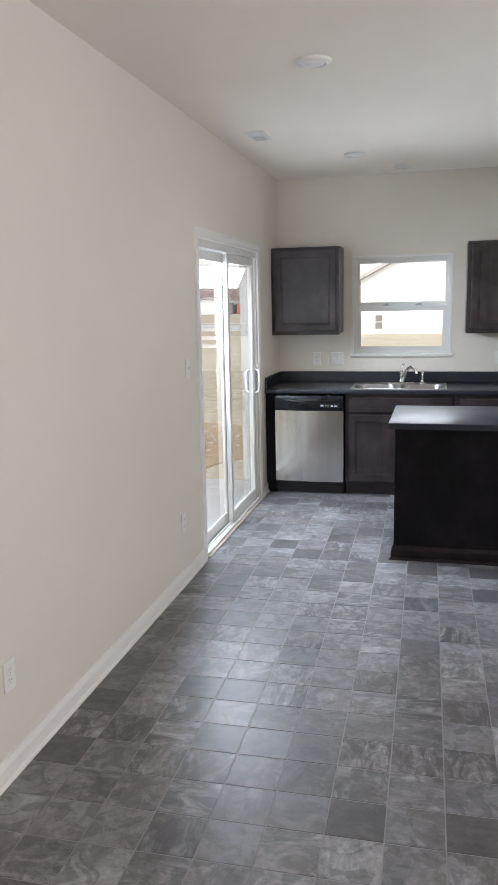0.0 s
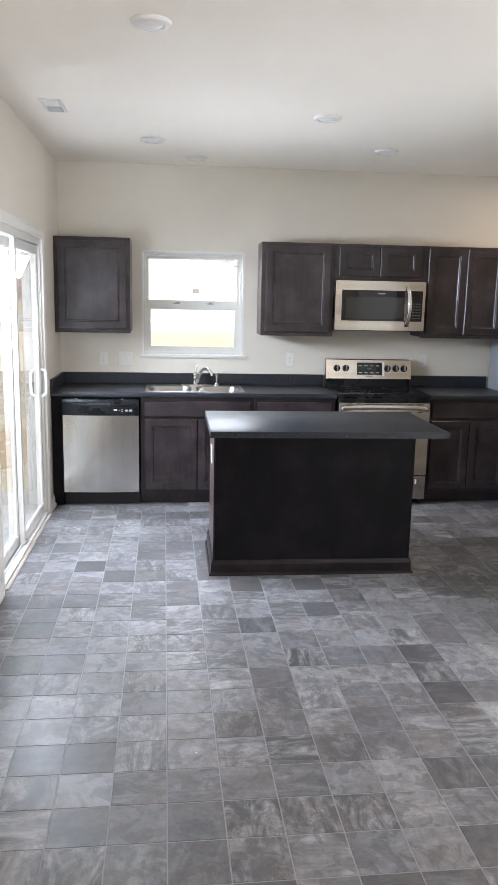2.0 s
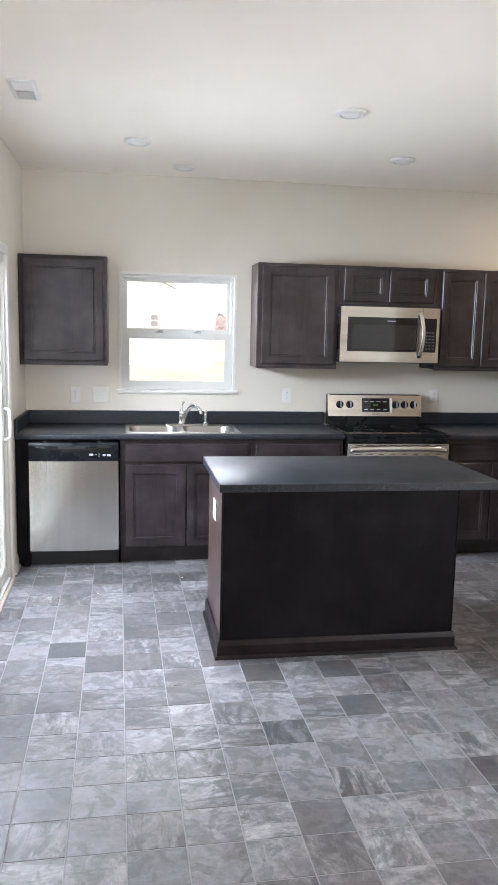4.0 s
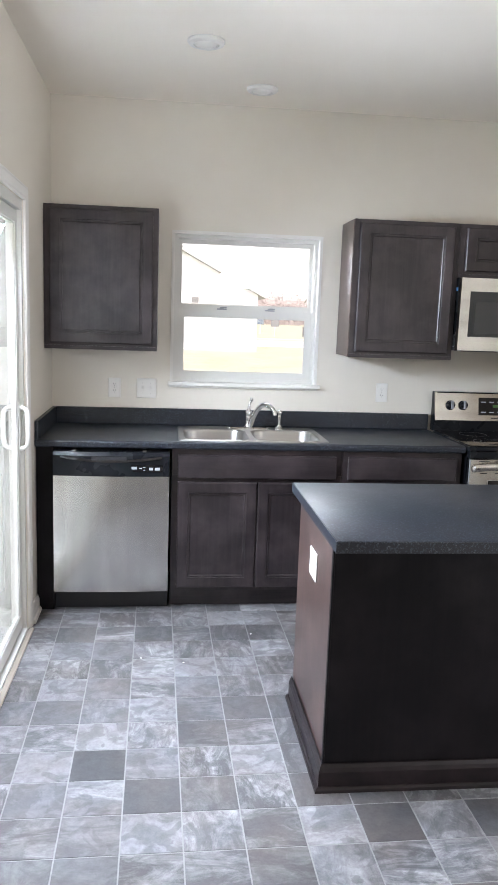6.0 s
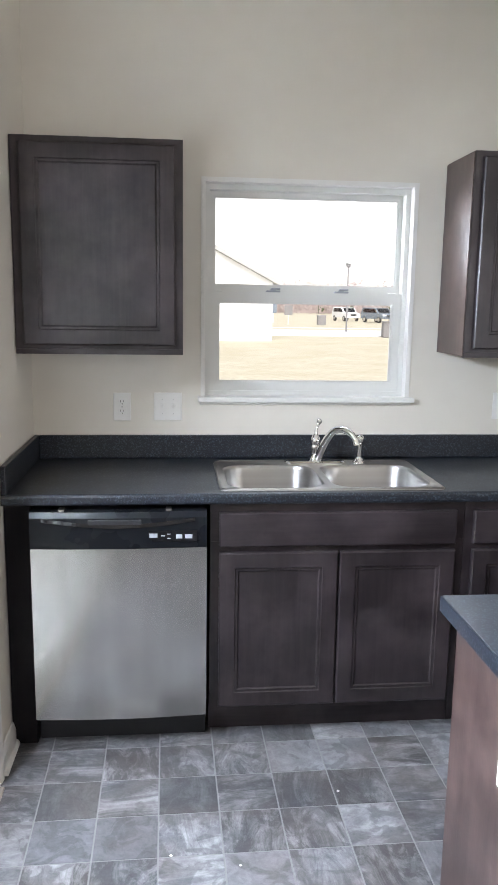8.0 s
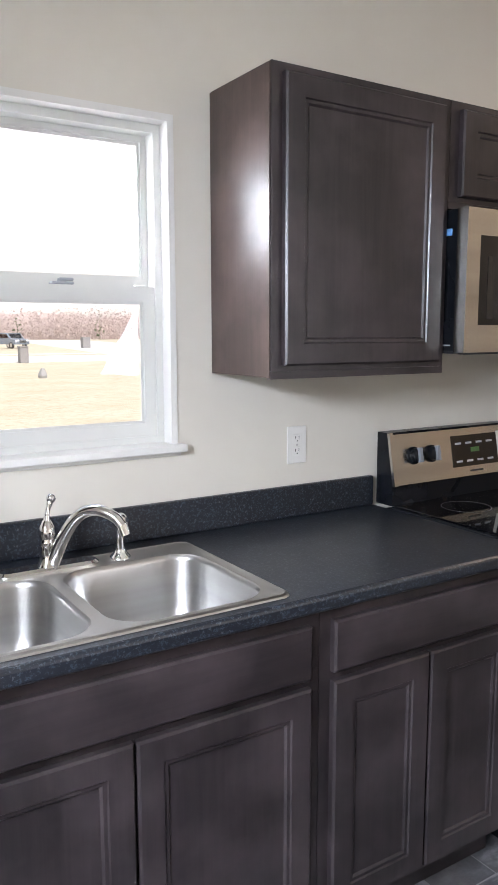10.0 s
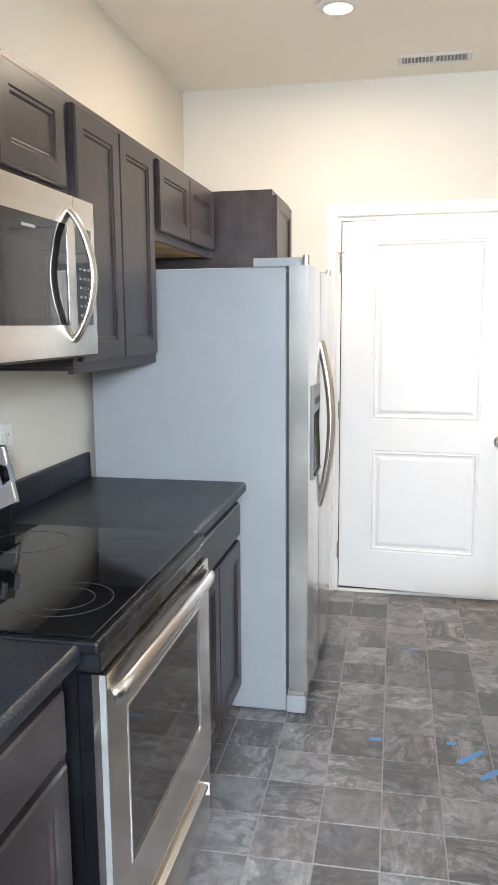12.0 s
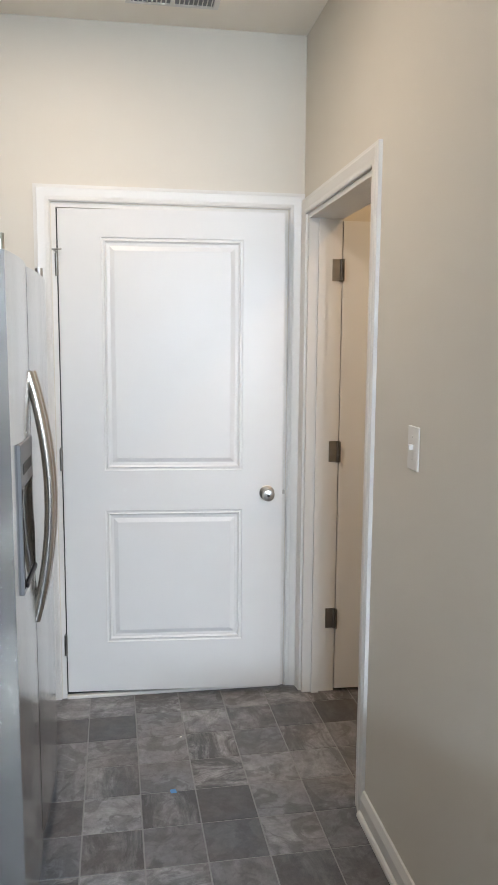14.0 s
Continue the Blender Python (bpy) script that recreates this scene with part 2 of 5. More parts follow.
def slate(name, island):
    """Printed slate: each tile its own tone, with streaks, blotches and sheen."""
    m = material(name, (0.2, 0.2, 0.2), 0.32)
    n = Nodes(m)
    rnd = n.add("ShaderNodeNewGeometry").outputs["Random Per Island"] if island else n.add("ShaderNodeObjectInfo").outputs["Random"]
    shift = n.add("ShaderNodeVectorMath", Vector=(0, 0, 0))
    shift.operation = "ADD"
    off = n.add("ShaderNodeCombineXYZ")
    n.link(n.math("MULTIPLY", rnd, 91.0), off.inputs[0])
    n.link(n.math("MULTIPLY", rnd, 57.0), off.inputs[2])
    n.link(n.coords(), shift.inputs[0])
    n.link(off.outputs[0], shift.inputs[1])
    v = shift.outputs[0]

    def scaled(s):
        mp = n.add("ShaderNodeMapping", Scale=s)
        n.link(v, mp.inputs[0])
        return mp.outputs[0]
    streak_x = n.noise(scaled((4, 13, 4)), 1.0, 10, 0.74, 0.8)
    streak_y = n.noise(scaled((12, 4.5, 4)), 1.0, 10, 0.76, 1.0)
    pick = n.math("GREATER_THAN", n.math("FRACT", n.math("MULTIPLY", rnd, 7.3)), 0.5)
    streak = n.mix(pick, streak_x, streak_y)
    blotch = n.noise(v, 9.0, 4, 0.55, 1.2)
    level = n.math("FRACT", n.math("MULTIPLY", rnd, 13.7))
    tone = n.ramp(level, [(0.0, (0.034, 0.0345, 0.039)), (0.35, (0.068, 0.069, 0.077)), (0.65, (0.130, 0.131, 0.143)), (1.0, (0.222, 0.223, 0.238))])
    pale = n.ramp(streak, [(0.44, (0,)), (0.62, (1,))])
    amount = n.math("MULTIPLY", pale, n.math("MULTIPLY", n.math("FRACT", n.math("MULTIPLY", rnd, 29.1)), 1.05))
    a = n.mix(amount, tone, (0.36, 0.355, 0.36))
    a = n.mix(n.math("MULTIPLY", n.ramp(blotch, [(0.51, (0,)), (0.57, (1,))]), 0.5), a, (0.040, 0.040, 0.046))
    a = n.mix(n.math("MULTIPLY", n.ramp(n.noise(v, 5.0, 4), [(0.40, (0,)), (0.72, (1,))]), 0.43), a, (0.112, 0.078, 0.062))
    mottle = n.ramp(n.noise(v, 26.0, 8, 0.72, 0.4), [(0.34, (0.62,)), (0.66, (1.40,))])
    a = n.mix(0.75, a, n.mix(1.0, a, mottle, "MULTIPLY"))
    fine = n.noise(v, 120, 3, 0.7)
    a = n.mix(0.12, a, n.mix(fine, (0.03, 0.03, 0.03), (0.34, 0.33, 0.32)))
    n.colour(a)
    n.rough(n.noise(v, 30, 4), 0.32, 0.46)
    m.node_tree.nodes["Principled BSDF"].inputs["Specular IOR Level"].default_value = 0.55
    n.bump(n.math("ADD", n.math("MULTIPLY", streak_x, 0.6), n.math("MULTIPLY", fine, 0.3)), 0.18, 0.002)
    return m


def glass(name, c=(0.97, 1.0, 0.99)):
    """Clear pane."""
    m = material(name, c, 0.0)
    p = m.node_tree.nodes["Principled BSDF"]
    p.inputs["Transmission Weight"].default_value, p.inputs["IOR"].default_value = 1.0, 1.45
    return m


def ground_stuff(name, a, b, c, scale=1.0):
    m = material(name, a, 0.95, 0, 0.1)
    n = Nodes(m)
    v = n.coords()
    k = n.mix(n.ramp(n.noise(v, 0.35 * scale, 5, 0.6), [(0.35, (0,)), (0.65, (1,))]), a, b)
    k = n.mix(n.ramp(n.noise(v, 3.0 * scale, 5, 0.7), [(0.45, (0,)), (0.7, (1,))]), k, c)
    n.colour(n.mix(0.5, k, n.mix(n.noise(v, 9 * scale, 3, 0.7), tint(a, 0.5), tint(b, 1.5))))
    n.bump(n.noise(v, 14 * scale, 4), 0.5, 0.05)
    return m


WALL = paint("greige_wall_paint", (0.665, 0.622, 0.545))
CEIL = paint("flat_ceiling_paint", (0.88, 0.825, 0.735), 0.8, 0.4, 0.2)
TRIM = paint("white_trim_enamel", (0.72, 0.705, 0.67), 0.35, 0.08)
DOORP = paint("white_door_enamel", (0.74, 0.735, 0.72), 0.38, 0.15)
VINYL = paint("white_vinyl", (0.64, 0.635, 0.60), 0.32, 0.05)
PLATE = material("white_plastic", (0.72, 0.70, 0.66), 0.35)
SLOT = material("dark_slot", (0.02, 0.02, 0.02), 0.6)
WOOD = stained_wood("espresso_wood", (0.0116, 0.0092, 0.0102), (0.031, 0.0234, 0.0250))
WOODX = stained_wood("espresso_wood_crosswise", (0.0116, 0.0092, 0.0102), (0.031, 0.0234, 0.0250), "x")
# Darker copy of WOOD: low light on the island's back is put into its colour
WOODI = stained_wood("espresso_shaded_panel", (0.0038, 0.0038, 0.0046), (0.0078, 0.0064, 0.0072), rough=0.42)
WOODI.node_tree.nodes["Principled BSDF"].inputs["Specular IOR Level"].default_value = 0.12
WOODM = stained_wood("espresso_moulding", (0.0060, 0.0046, 0.0054), (0.0125, 0.0090, 0.0098), "x", 0.36)
WOODM.node_tree.nodes["Principled BSDF"].inputs["Specular IOR Level"].default_value = 0.2
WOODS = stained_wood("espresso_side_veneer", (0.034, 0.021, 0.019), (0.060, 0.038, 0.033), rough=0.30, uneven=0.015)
TANSTRIP = paint("tan_vinyl_strip", (0.34, 0.29, 0.24), 0.45, 0.1)
RAWPLY = stained_wood("unstained_plywood", (0.42, 0.29, 0.16), (0.52, 0.38, 0.22), "x", 0.6)
KICK = material("black_kick_plate", (0.012, 0.012, 0.014), 0.45)
COUNTER = laminate("black_speckled_laminate")
STEEL = brushed("stainless_steel_upright", rough=0.20, along="z")
STEELX = brushed("stainless_steel_level", (0.56, 0.53, 0.49), 0.22)
SINKST = brushed("stainless_sink", (0.36, 0.352, 0.34), 0.31)
SATIN = material("satin_steel_handle", (0.62, 0.60, 0.57), 0.24, 1.0)
CHROME = material("chrome", (0.80, 0.80, 0.80), 0.06, 1.0)
NICKEL = brushed("satin_nickel", (0.50, 0.48, 0.45), 0.31)
EDGE = material("edge_glint_grey", (0.22, 0.22, 0.22), 0.4)
GRIP = material("silver_plastic", (0.20, 0.21, 0.23), 0.4)
# Copy of NICKEL with the shade on the hinges put into its colour
DARKN = brushed("shaded_nickel", (0.30, 0.285, 0.26), 0.35)
BLACKG = material("black_glass", (0.006, 0.006, 0.007), 0.035)
BLACKS = paint("black_enamel", (0.005, 0.0055, 0.007), 0.35, 0.1, 0.12)
BLACKP = paint("black_appliance_plastic", (0.006, 0.007, 0.009), 0.28, 0.1, 0.22)
SMOKE = material("smoked_glass", (0.022, 0.020, 0.019), 0.04)
PRINT = material("pale_print", (0.36, 0.37, 0.39), 0.5)
BEZEL = material("dark_grey_plastic", (0.16, 0.165, 0.175), 0.4)
GREYP = paint("grey_appliance_side", (0.27, 0.285, 0.30), 0.36, 0.6)
GROUT = material("vinyl_joint", (0.25, 0.245, 0.24), 0.5)
SLATE, SLATE_REST = slate("printed_slate", False), slate("printed_slate_rest", True)
GLASS = glass("window_glass")
TAPE = paint("blue_masking_tape", (0.10, 0.27, 0.55), 0.6, 0.4)
LAWN = ground_stuff("dry_lawn", (0.46, 0.40, 0.26), (0.62, 0.58, 0.47), (0.30, 0.21, 0.10), 1.6)
DIRT = ground_stuff("bare_dirt", (0.40, 0.30, 0.18), (0.50, 0.39, 0.25), (0.27, 0.19, 0.10), 2.0)
CLOD = ground_stuff("dry_earth_lump", (0.50, 0.43, 0.32), (0.62, 0.57, 0.47), (0.36, 0.28, 0.18), 6.0)
CONCRETE = ground_stuff("pale_concrete", (0.60, 0.60, 0.59), (0.66, 0.66, 0.65), (0.55, 0.55, 0.54), 3.0)
SIDING = paint("white_siding", (0.78, 0.79, 0.80), 0.6)
ROOFING = paint("grey_shingle", (0.22, 0.21, 0.21), 0.9, 1.0)
PALEROOF = paint("pale_grey_shingle", (0.46, 0.45, 0.44), 0.9, 1.0)
REDWALL = paint("red_siding", (0.46, 0.16, 0.14), 0.7)
CARBODY = material("blue_grey_car_paint", (0.16, 0.19, 0.23), 0.25)
CARWHITE = material("white_car_paint", (0.75, 0.75, 0.75), 0.25)
RUBBER = material("black_rubber", (0.015, 0.015, 0.015), 0.8)
# Woods paled for their distance: the haze is put into these colours
TWIGS = ground_stuff("hazed_woods", (0.44, 0.36, 0.34), (0.48, 0.40, 0.38), (0.40, 0.33, 0.31), 0.3)
EVERGREEN = ground_stuff("evergreen", (0.07, 0.09, 0.05), (0.10, 0.12, 0.07), (0.05, 0.06, 0.03), 0.6)
LIT = material("lit_diffuser", (0.9, 0.85, 0.75), 0.5)
LIT.node_tree.nodes["Principled BSDF"].inputs["Emission Color"].default_value = (1.0, 0.80, 0.55, 1)
LIT.node_tree.nodes["Principled BSDF"].inputs["Emission Strength"].default_value = 9.0
DIFF = material("white_diffuser", (0.78, 0.76, 0.72), 0.4)

# ---------------------------------------------------------------- the shell
H = 2.762                                # ceiling
EAST = 5.26                              # wall with the closed door
SW = -1.88                               # face of the pantry wall
SOUTH = -9.6
TH = 0.14


def structure(name, bm, mat, label, category, smooth=None):
    return solo(name, bm, mat, label, category, "structure", "", smooth)


def join_boxes(*rows):
    bm = bmesh.new()
    for r in rows:
        box(*r, bm=bm)
    return bm


SLAB = structure("floor", join_boxes((-0.02, EAST + TH, SOUTH - 0.1, 0.02, -0.12, -0.0015)), GROUT, "grey slate-look vinyl floor with pale joints", "floor")
structure("ceiling", join_boxes((-0.25, EAST + 0.25, SOUTH - 0.25, 0.25, H, H + 0.12)), CEIL, "flat off-white painted ceiling", "ceiling")
# openings: sliding door y -2.45..-0.87, z 0..2.065; window x 0.735..1.53, z 1.20..2.01
SDY0, SDY1, SDZ = -2.452, -0.868, 2.068
WX0, WX1, WZ0, WZ1 = 0.686, 1.575, 1.180, 2.062
structure("wall_west", join_boxes((-0.15, 0, SOUTH, SDY0, -0.1, H), (-0.15, 0, SDY1, 0.15, -0.1, H), (-0.15, 0, SDY0, SDY1, SDZ, H)), WALL, "smooth greige painted wall with a sliding door", "wall")
structure("wall_north", join_boxes((0, WX0, 0, 0.15, -0.1, H), (WX1, EAST + TH, 0, 0.15, -0.1, H), (WX0, WX1, 0, 0.15, WZ1, H), (WX0, WX1, 0, 0.15, -0.1, WZ0)), WALL, "greige painted kitchen wall with a window over the sink", "wall")
DY0, DY1, DZ = -1.812, -0.850, 2.072     # door in the east wall
# The opening at y -8.2..-5.2 is unseen, added to let the fill lamp in
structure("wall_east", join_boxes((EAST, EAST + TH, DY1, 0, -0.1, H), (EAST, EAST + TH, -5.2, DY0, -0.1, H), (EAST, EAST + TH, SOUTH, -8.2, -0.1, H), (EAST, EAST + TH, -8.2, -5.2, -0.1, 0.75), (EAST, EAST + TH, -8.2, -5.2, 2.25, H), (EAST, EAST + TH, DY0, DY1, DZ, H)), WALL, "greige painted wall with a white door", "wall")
PX0, PX1, PZ = 4.343, 5.185, 2.046       # opening in the pantry wall
PT = 0.142                               # thickness of the pantry wall
PW = 3.25                                # west end of the pantry wall
structure("wall_pantry_north", join_boxes((PW, PX0, SW - PT, SW, -0.1, H), (PX1, EAST, SW - PT, SW, -0.1, H), (PX0, PX1, SW - PT, SW, PZ, H)), WALL, "greige painted wall with a cased doorway", "wall")
structure("wall_pantry_west", join_boxes((PW, PW + 0.115, -3.4, SW - PT, -0.1, H)), WALL, "plain greige painted wall of the pantry", "wall")
structure("wall_pantry_south", join_boxes((PW, EAST, -3.515, -3.4, -0.1, H)), WALL, "plain greige painted wall of the pantry", "wall")
structure("wall_south", join_boxes((-0.15, EAST + TH, SOUTH - 0.15, SOUTH, -0.1, H)), WALL, "plain greige painted wall behind the kitchen", "wall")
structure("wall_garage", join_boxes((EAST + 1.2, EAST + 1.3, -2.6, 0, -0.1, H), (EAST + TH, EAST + 1.2, -2.6, -2.5, -0.1, H), (EAST + TH, EAST + 1.2, -0.1, 0.0, -0.1, H), (EAST + TH, EAST + 1.2, -2.5, -0.1, -0.12, -0.02)), WALL, "plain wall of the dim space behind the door", "wall")

BASE = [(0, 0), (0.014, 0), (0.014, 0.060), (0.009, 0.074), (0.006, 0.084), (0, 0.086)]
SHOE = [(0.014, 0.0), (0.026, 0.0), (0.025, 0.010), (0.020, 0.017), (0.014, 0.019)]


def baseboard(p0, p1, out):
    ob = thing("baseboard", p0, "white moulded wooden baseboard along the wall", "baseboard", "", "structure")
    d = (Vector(p1) - Vector(p0)).normalized()
    if d.cross(Vector(out)).z < 0:
        p0, p1 = p1, p0
    part("board", profile_run(p0, p1, out, BASE), TRIM, ob)
    part("shoe_moulding", profile_run(p0, p1, out, SHOE), TRIM, ob)


baseboard((0, SOUTH, 0), (0, SDY0 - 0.068, 0), (1, 0, 0))
baseboard((0, SDY1 + 0.068, 0), (0, -0.605, 0), (1, 0, 0))
baseboard((PW, SW, 0), (PX0 - 0.066, SW, 0), (0, 1, 0))
baseboard((PW, SW, 0), (PW, -3.4, 0), (-1, 0, 0))
baseboard((EAST, -0.80, 0), (EAST, -0.62, 0), (-1, 0, 0))

CASING = [(0, 0.004), (0.010, 0.004), (0.013, 0.010), (0.011, 0.022), (0.014, 0.030), (0.017, 0.052), (0.013, 0.060), (0.012, 0.067), (0, 0.067)]


def casing(corners, out, label="white moulded door casing"):
    bm = frame_run(corners, out, CASING)
    return structure("trim", bm, TRIM, label, "door casing", 30)


casing([(0, SDY0, 0), (0, SDY0, SDZ), (0, SDY1, SDZ), (0, SDY1, 0)], (1, 0, 0), "white moulded casing round the sliding door")
casing([(EAST, DY1, 0), (EAST, DY1, DZ), (EAST, DY0, DZ), (EAST, DY0, 0)], (-1, 0, 0), "white moulded casing round the closed door")
casing([(PX1, SW, 0), (PX1, SW, PZ), (PX0, SW, PZ), (PX0, SW, 0)], (0, 1, 0), "white moulded casing round the pantry doorway")


# ---------------------------------------------------------------- sliding door
def sliding_door():
    ob = thing("sliding_door", (-0.07, (SDY0 + SDY1) / 2, 0), "white vinyl sliding patio door with clear glass, closed", "sliding door", "", "structure")
    y0, y1 = SDY0, SDY1
    fr = join_boxes((-0.135, -0.004, y0, y0 + 0.032, 0, SDZ), (-0.135, -0.004, y1 - 0.032, y1, 0, SDZ), (-0.135, -0.004, y0 + 0.032, y1 - 0.032, SDZ - 0.045, SDZ))
    part("door_frame", fr, VINYL, ob)
    sill = join_boxes((-0.15, 0.004, y0 + 0.032, y1 - 0.032, -0.001, 0.022), (-0.041, -0.033, y0 + 0.032, y1 - 0.032, 0.022, 0.036), (-0.077, -0.069, y0 + 0.032, y1 - 0.032, 0.022, 0.036))
    part("sill", sill, VINYL, ob, "white vinyl threshold with raised tracks")
    part("threshold_strip", box(0.004, 0.030, y0 + 0.0, y1 - 0.0, 0, 0.010, 0.003), TANSTRIP, ob, "tan vinyl threshold strip")

    def leaf(name, ya, yb, x, label):
        s, lo, hi = 0.050, 0.098, SDZ - 0.104
        lf = frame_ring(ya, yb, 0.03, SDZ - 0.05, ya + s, yb - s, lo, hi, x - 0.016, x + 0.016, True)
        p = part(name, lf, VINYL, ob, label)
        bead = frame_ring(ya + s, yb - s, lo, hi, ya + s + 0.008, yb - s - 0.008, lo + 0.008, hi - 0.008, x + 0.004, x + 0.011, True)
        part("glazing_bead", bead, VINYL, p)
        g = part("pane", box(x - 0.003, x + 0.003, ya + s - 0.004, yb - s + 0.004, lo - 0.004, hi + 0.004), GLASS, p)
        g.visible_shadow = False
        return p

    leaf("fixed_panel", y0 + 0.03, -1.655, -0.073, "")
    slide = leaf("sliding_panel", -1.702, y1 - 0.03, -0.037, "")
    for x, s, nm in ((-0.021, 1, "inner_handle"), (-0.053, -1, "outer_handle")):
        h = arc([(x, y1 - 0.055, 0.925), (x + s * 0.030, y1 - 0.055, 0.935), (x + s * 0.042, y1 - 0.059, 0.965), (x + s * 0.042, y1 - 0.063, 1.085), (x + s * 0.030, y1 - 0.055, 1.115), (x, y1 - 0.055, 1.125)], 8)
        part(nm, tube(h, 0.011, 10), VINYL, slide, "white moulded pull handle", 50)
    part("handle_plate", box(-0.021, -0.015, y1 - 0.072, y1 - 0.039, 0.90, 1.15, 0.003), VINYL, slide)
    part("roller_catch", join_boxes((-0.021, -0.006, -1.695, -1.665, 0.036, 0.058)), NICKEL, slide, "small grey metal catch")


sliding_door()


# ---------------------------------------------------------------- window over the sink
def window():
    ob = thing("window_1", ((WX0 + WX1) / 2, 0.06, WZ0), "white vinyl single-hung window over the sink, closed", "window", "", "structure")
    lin = bmesh.new()                                   # drywall return with a white liner and narrow trim
    t = 0.018
    box(WX0, WX0 + t, -0.004, 0.075, WZ0, WZ1, 0, 1, lin)
    box(WX1 - t, WX1, -0.004, 0.075, WZ0, WZ1, 0, 1, lin)
    box(WX0 + t, WX1 - t, -0.004, 0.075, WZ1 - t, WZ1, 0, 1, lin)
    part("window_liner", lin, TRIM, ob)
    part("window_sill", box(WX0 - 0.012, WX1 + 0.018, -0.032, 0.075, WZ0 - 0.018, WZ0 + 0.004, 0.004, 2), TRIM, ob, "white painted stool of the window")
    part("apron", box(WX0 - 0.004, WX1 + 0.008, -0.010, -0.0005, WZ0 - 0.030, WZ0 - 0.018, 0.003), TRIM, ob)
    x0, x1, z0, z1 = WX0 + t, WX1 - t, WZ0 + 0.004, WZ1 - t
    fr = frame_ring(x0, x1, z0, z1, x0 + 0.02, x1 - 0.02, z0 + 0.02, z1 - 0.022, 0.045, 0.13)
    part("window_frame", fr, VINYL, ob)
    mid = 1.598
    x0, x1 = x0 + 0.020, x1 - 0.020

    def sash(name, za, zb, y, s, top, bot):
        sh = frame_ring(x0, x1, za, zb, x0 + s, x1 - s, za + bot, zb - top, y - 0.015, y + 0.015)
        p = part(name, sh, VINYL, ob)
        bead = frame_ring(x0 + s, x1 - s, za + bot, zb - top, x0 + s + 0.008, x1 - s - 0.008, za + bot + 0.008, zb - top - 0.008, y - 0.010, y - 0.004)
        part("glazing_bead", bead, VINYL, p)
        g = part("pane", box(x0 + s - 0.003, x1 - s + 0.003, y - 0.002, y + 0.002, za + bot - 0.003, zb - top + 0.003), GLASS, p)
        g.visible_shadow = False
        return p

    sash("upper_sash", mid + 0.012, z1 - 0.022, 0.108, 0.016, 0.018, 0.030)
    low = sash("lower_sash", z0 + 0.020, mid + 0.018, 0.066, 0.034, 0.040, 0.036)
    for lx in (0.99, 1.28):
        lock = box(lx - 0.030, lx + 0.030, 0.052, 0.082, mid + 0.018, mid + 0.026, 0.003)
        cyl((lx, 0.067, mid + 0.026), (lx, 0.067, mid + 0.034), 0.012, 0.010, 14, lock)
        box(lx - 0.008, lx + 0.030, 0.056, 0.066, mid + 0.028, mid + 0.036, 0.002, 1, lock)
        # Vinyl lock coloured grey to carry its shading
        part("sash_lock", lock, GREYP, low, "small sash lock, grey for the shading on it")
    for lx in (0.765, 1.50):
        part("tilt_latch", box(lx - 0.015, lx + 0.015, 0.056, 0.074, mid + 0.018, mid + 0.023, 0.002), VINYL, low)


window()


# ---------------------------------------------------------------- doors
def door_leaf(bm, w, h, t=0.035):
    """Two-panel moulded door in x 0..w, z 0..h, front towards -y at 0; same on the back."""
    def face(y, s):
        xs = (0.0, 0.17, w - 0.17, w)
        zs = (0.0, 0.22, 0.795, 0.965, 1.915, h)
        for i in range(3):
            for k in range(5):
                a = rect(xs[i], xs[i + 1], zs[k], zs[k + 1], y)
                if i == 1 and k in (1, 3):
                    lp = []
                    for ins, dy in ((0, 0), (0.004, 0.004), (0.010, 0.004), (0.014, 0.0), (0.022, 0.006), (0.034, 0.007), (0.052, 0.001)):
                        lp.append(rect(xs[1] + ins, xs[2] - ins, zs[k] + ins, zs[k + 1] - ins, y + s * dy))
                    loft(lp, bm, (False, True))
                else:
                    bm.faces.new([bm.verts.new(c) for c in a])
    face(0.0, 1)
    face(t, -1)
    for lp in ((rect(0, w, 0, h, 0), rect(0, w, 0, h, t)),):
        loft(lp, bm, (False, False))
    bmesh.ops.remove_doubles(bm, verts=bm.verts[:], dist=0.0003)
    return bm


def hinge_set(ob, place, zs, mat):
    for z in zs:
        x, y = place
        bm = cyl((x, y, z - 0.045), (x, y, z + 0.045), 0.007, n=12)
        cyl((x, y, z + 0.045), (x, y, z + 0.052), 0.005, 0.003, 12, bm)
        part("hinge", bm, mat, ob, "satin nickel butt hinge", 40)


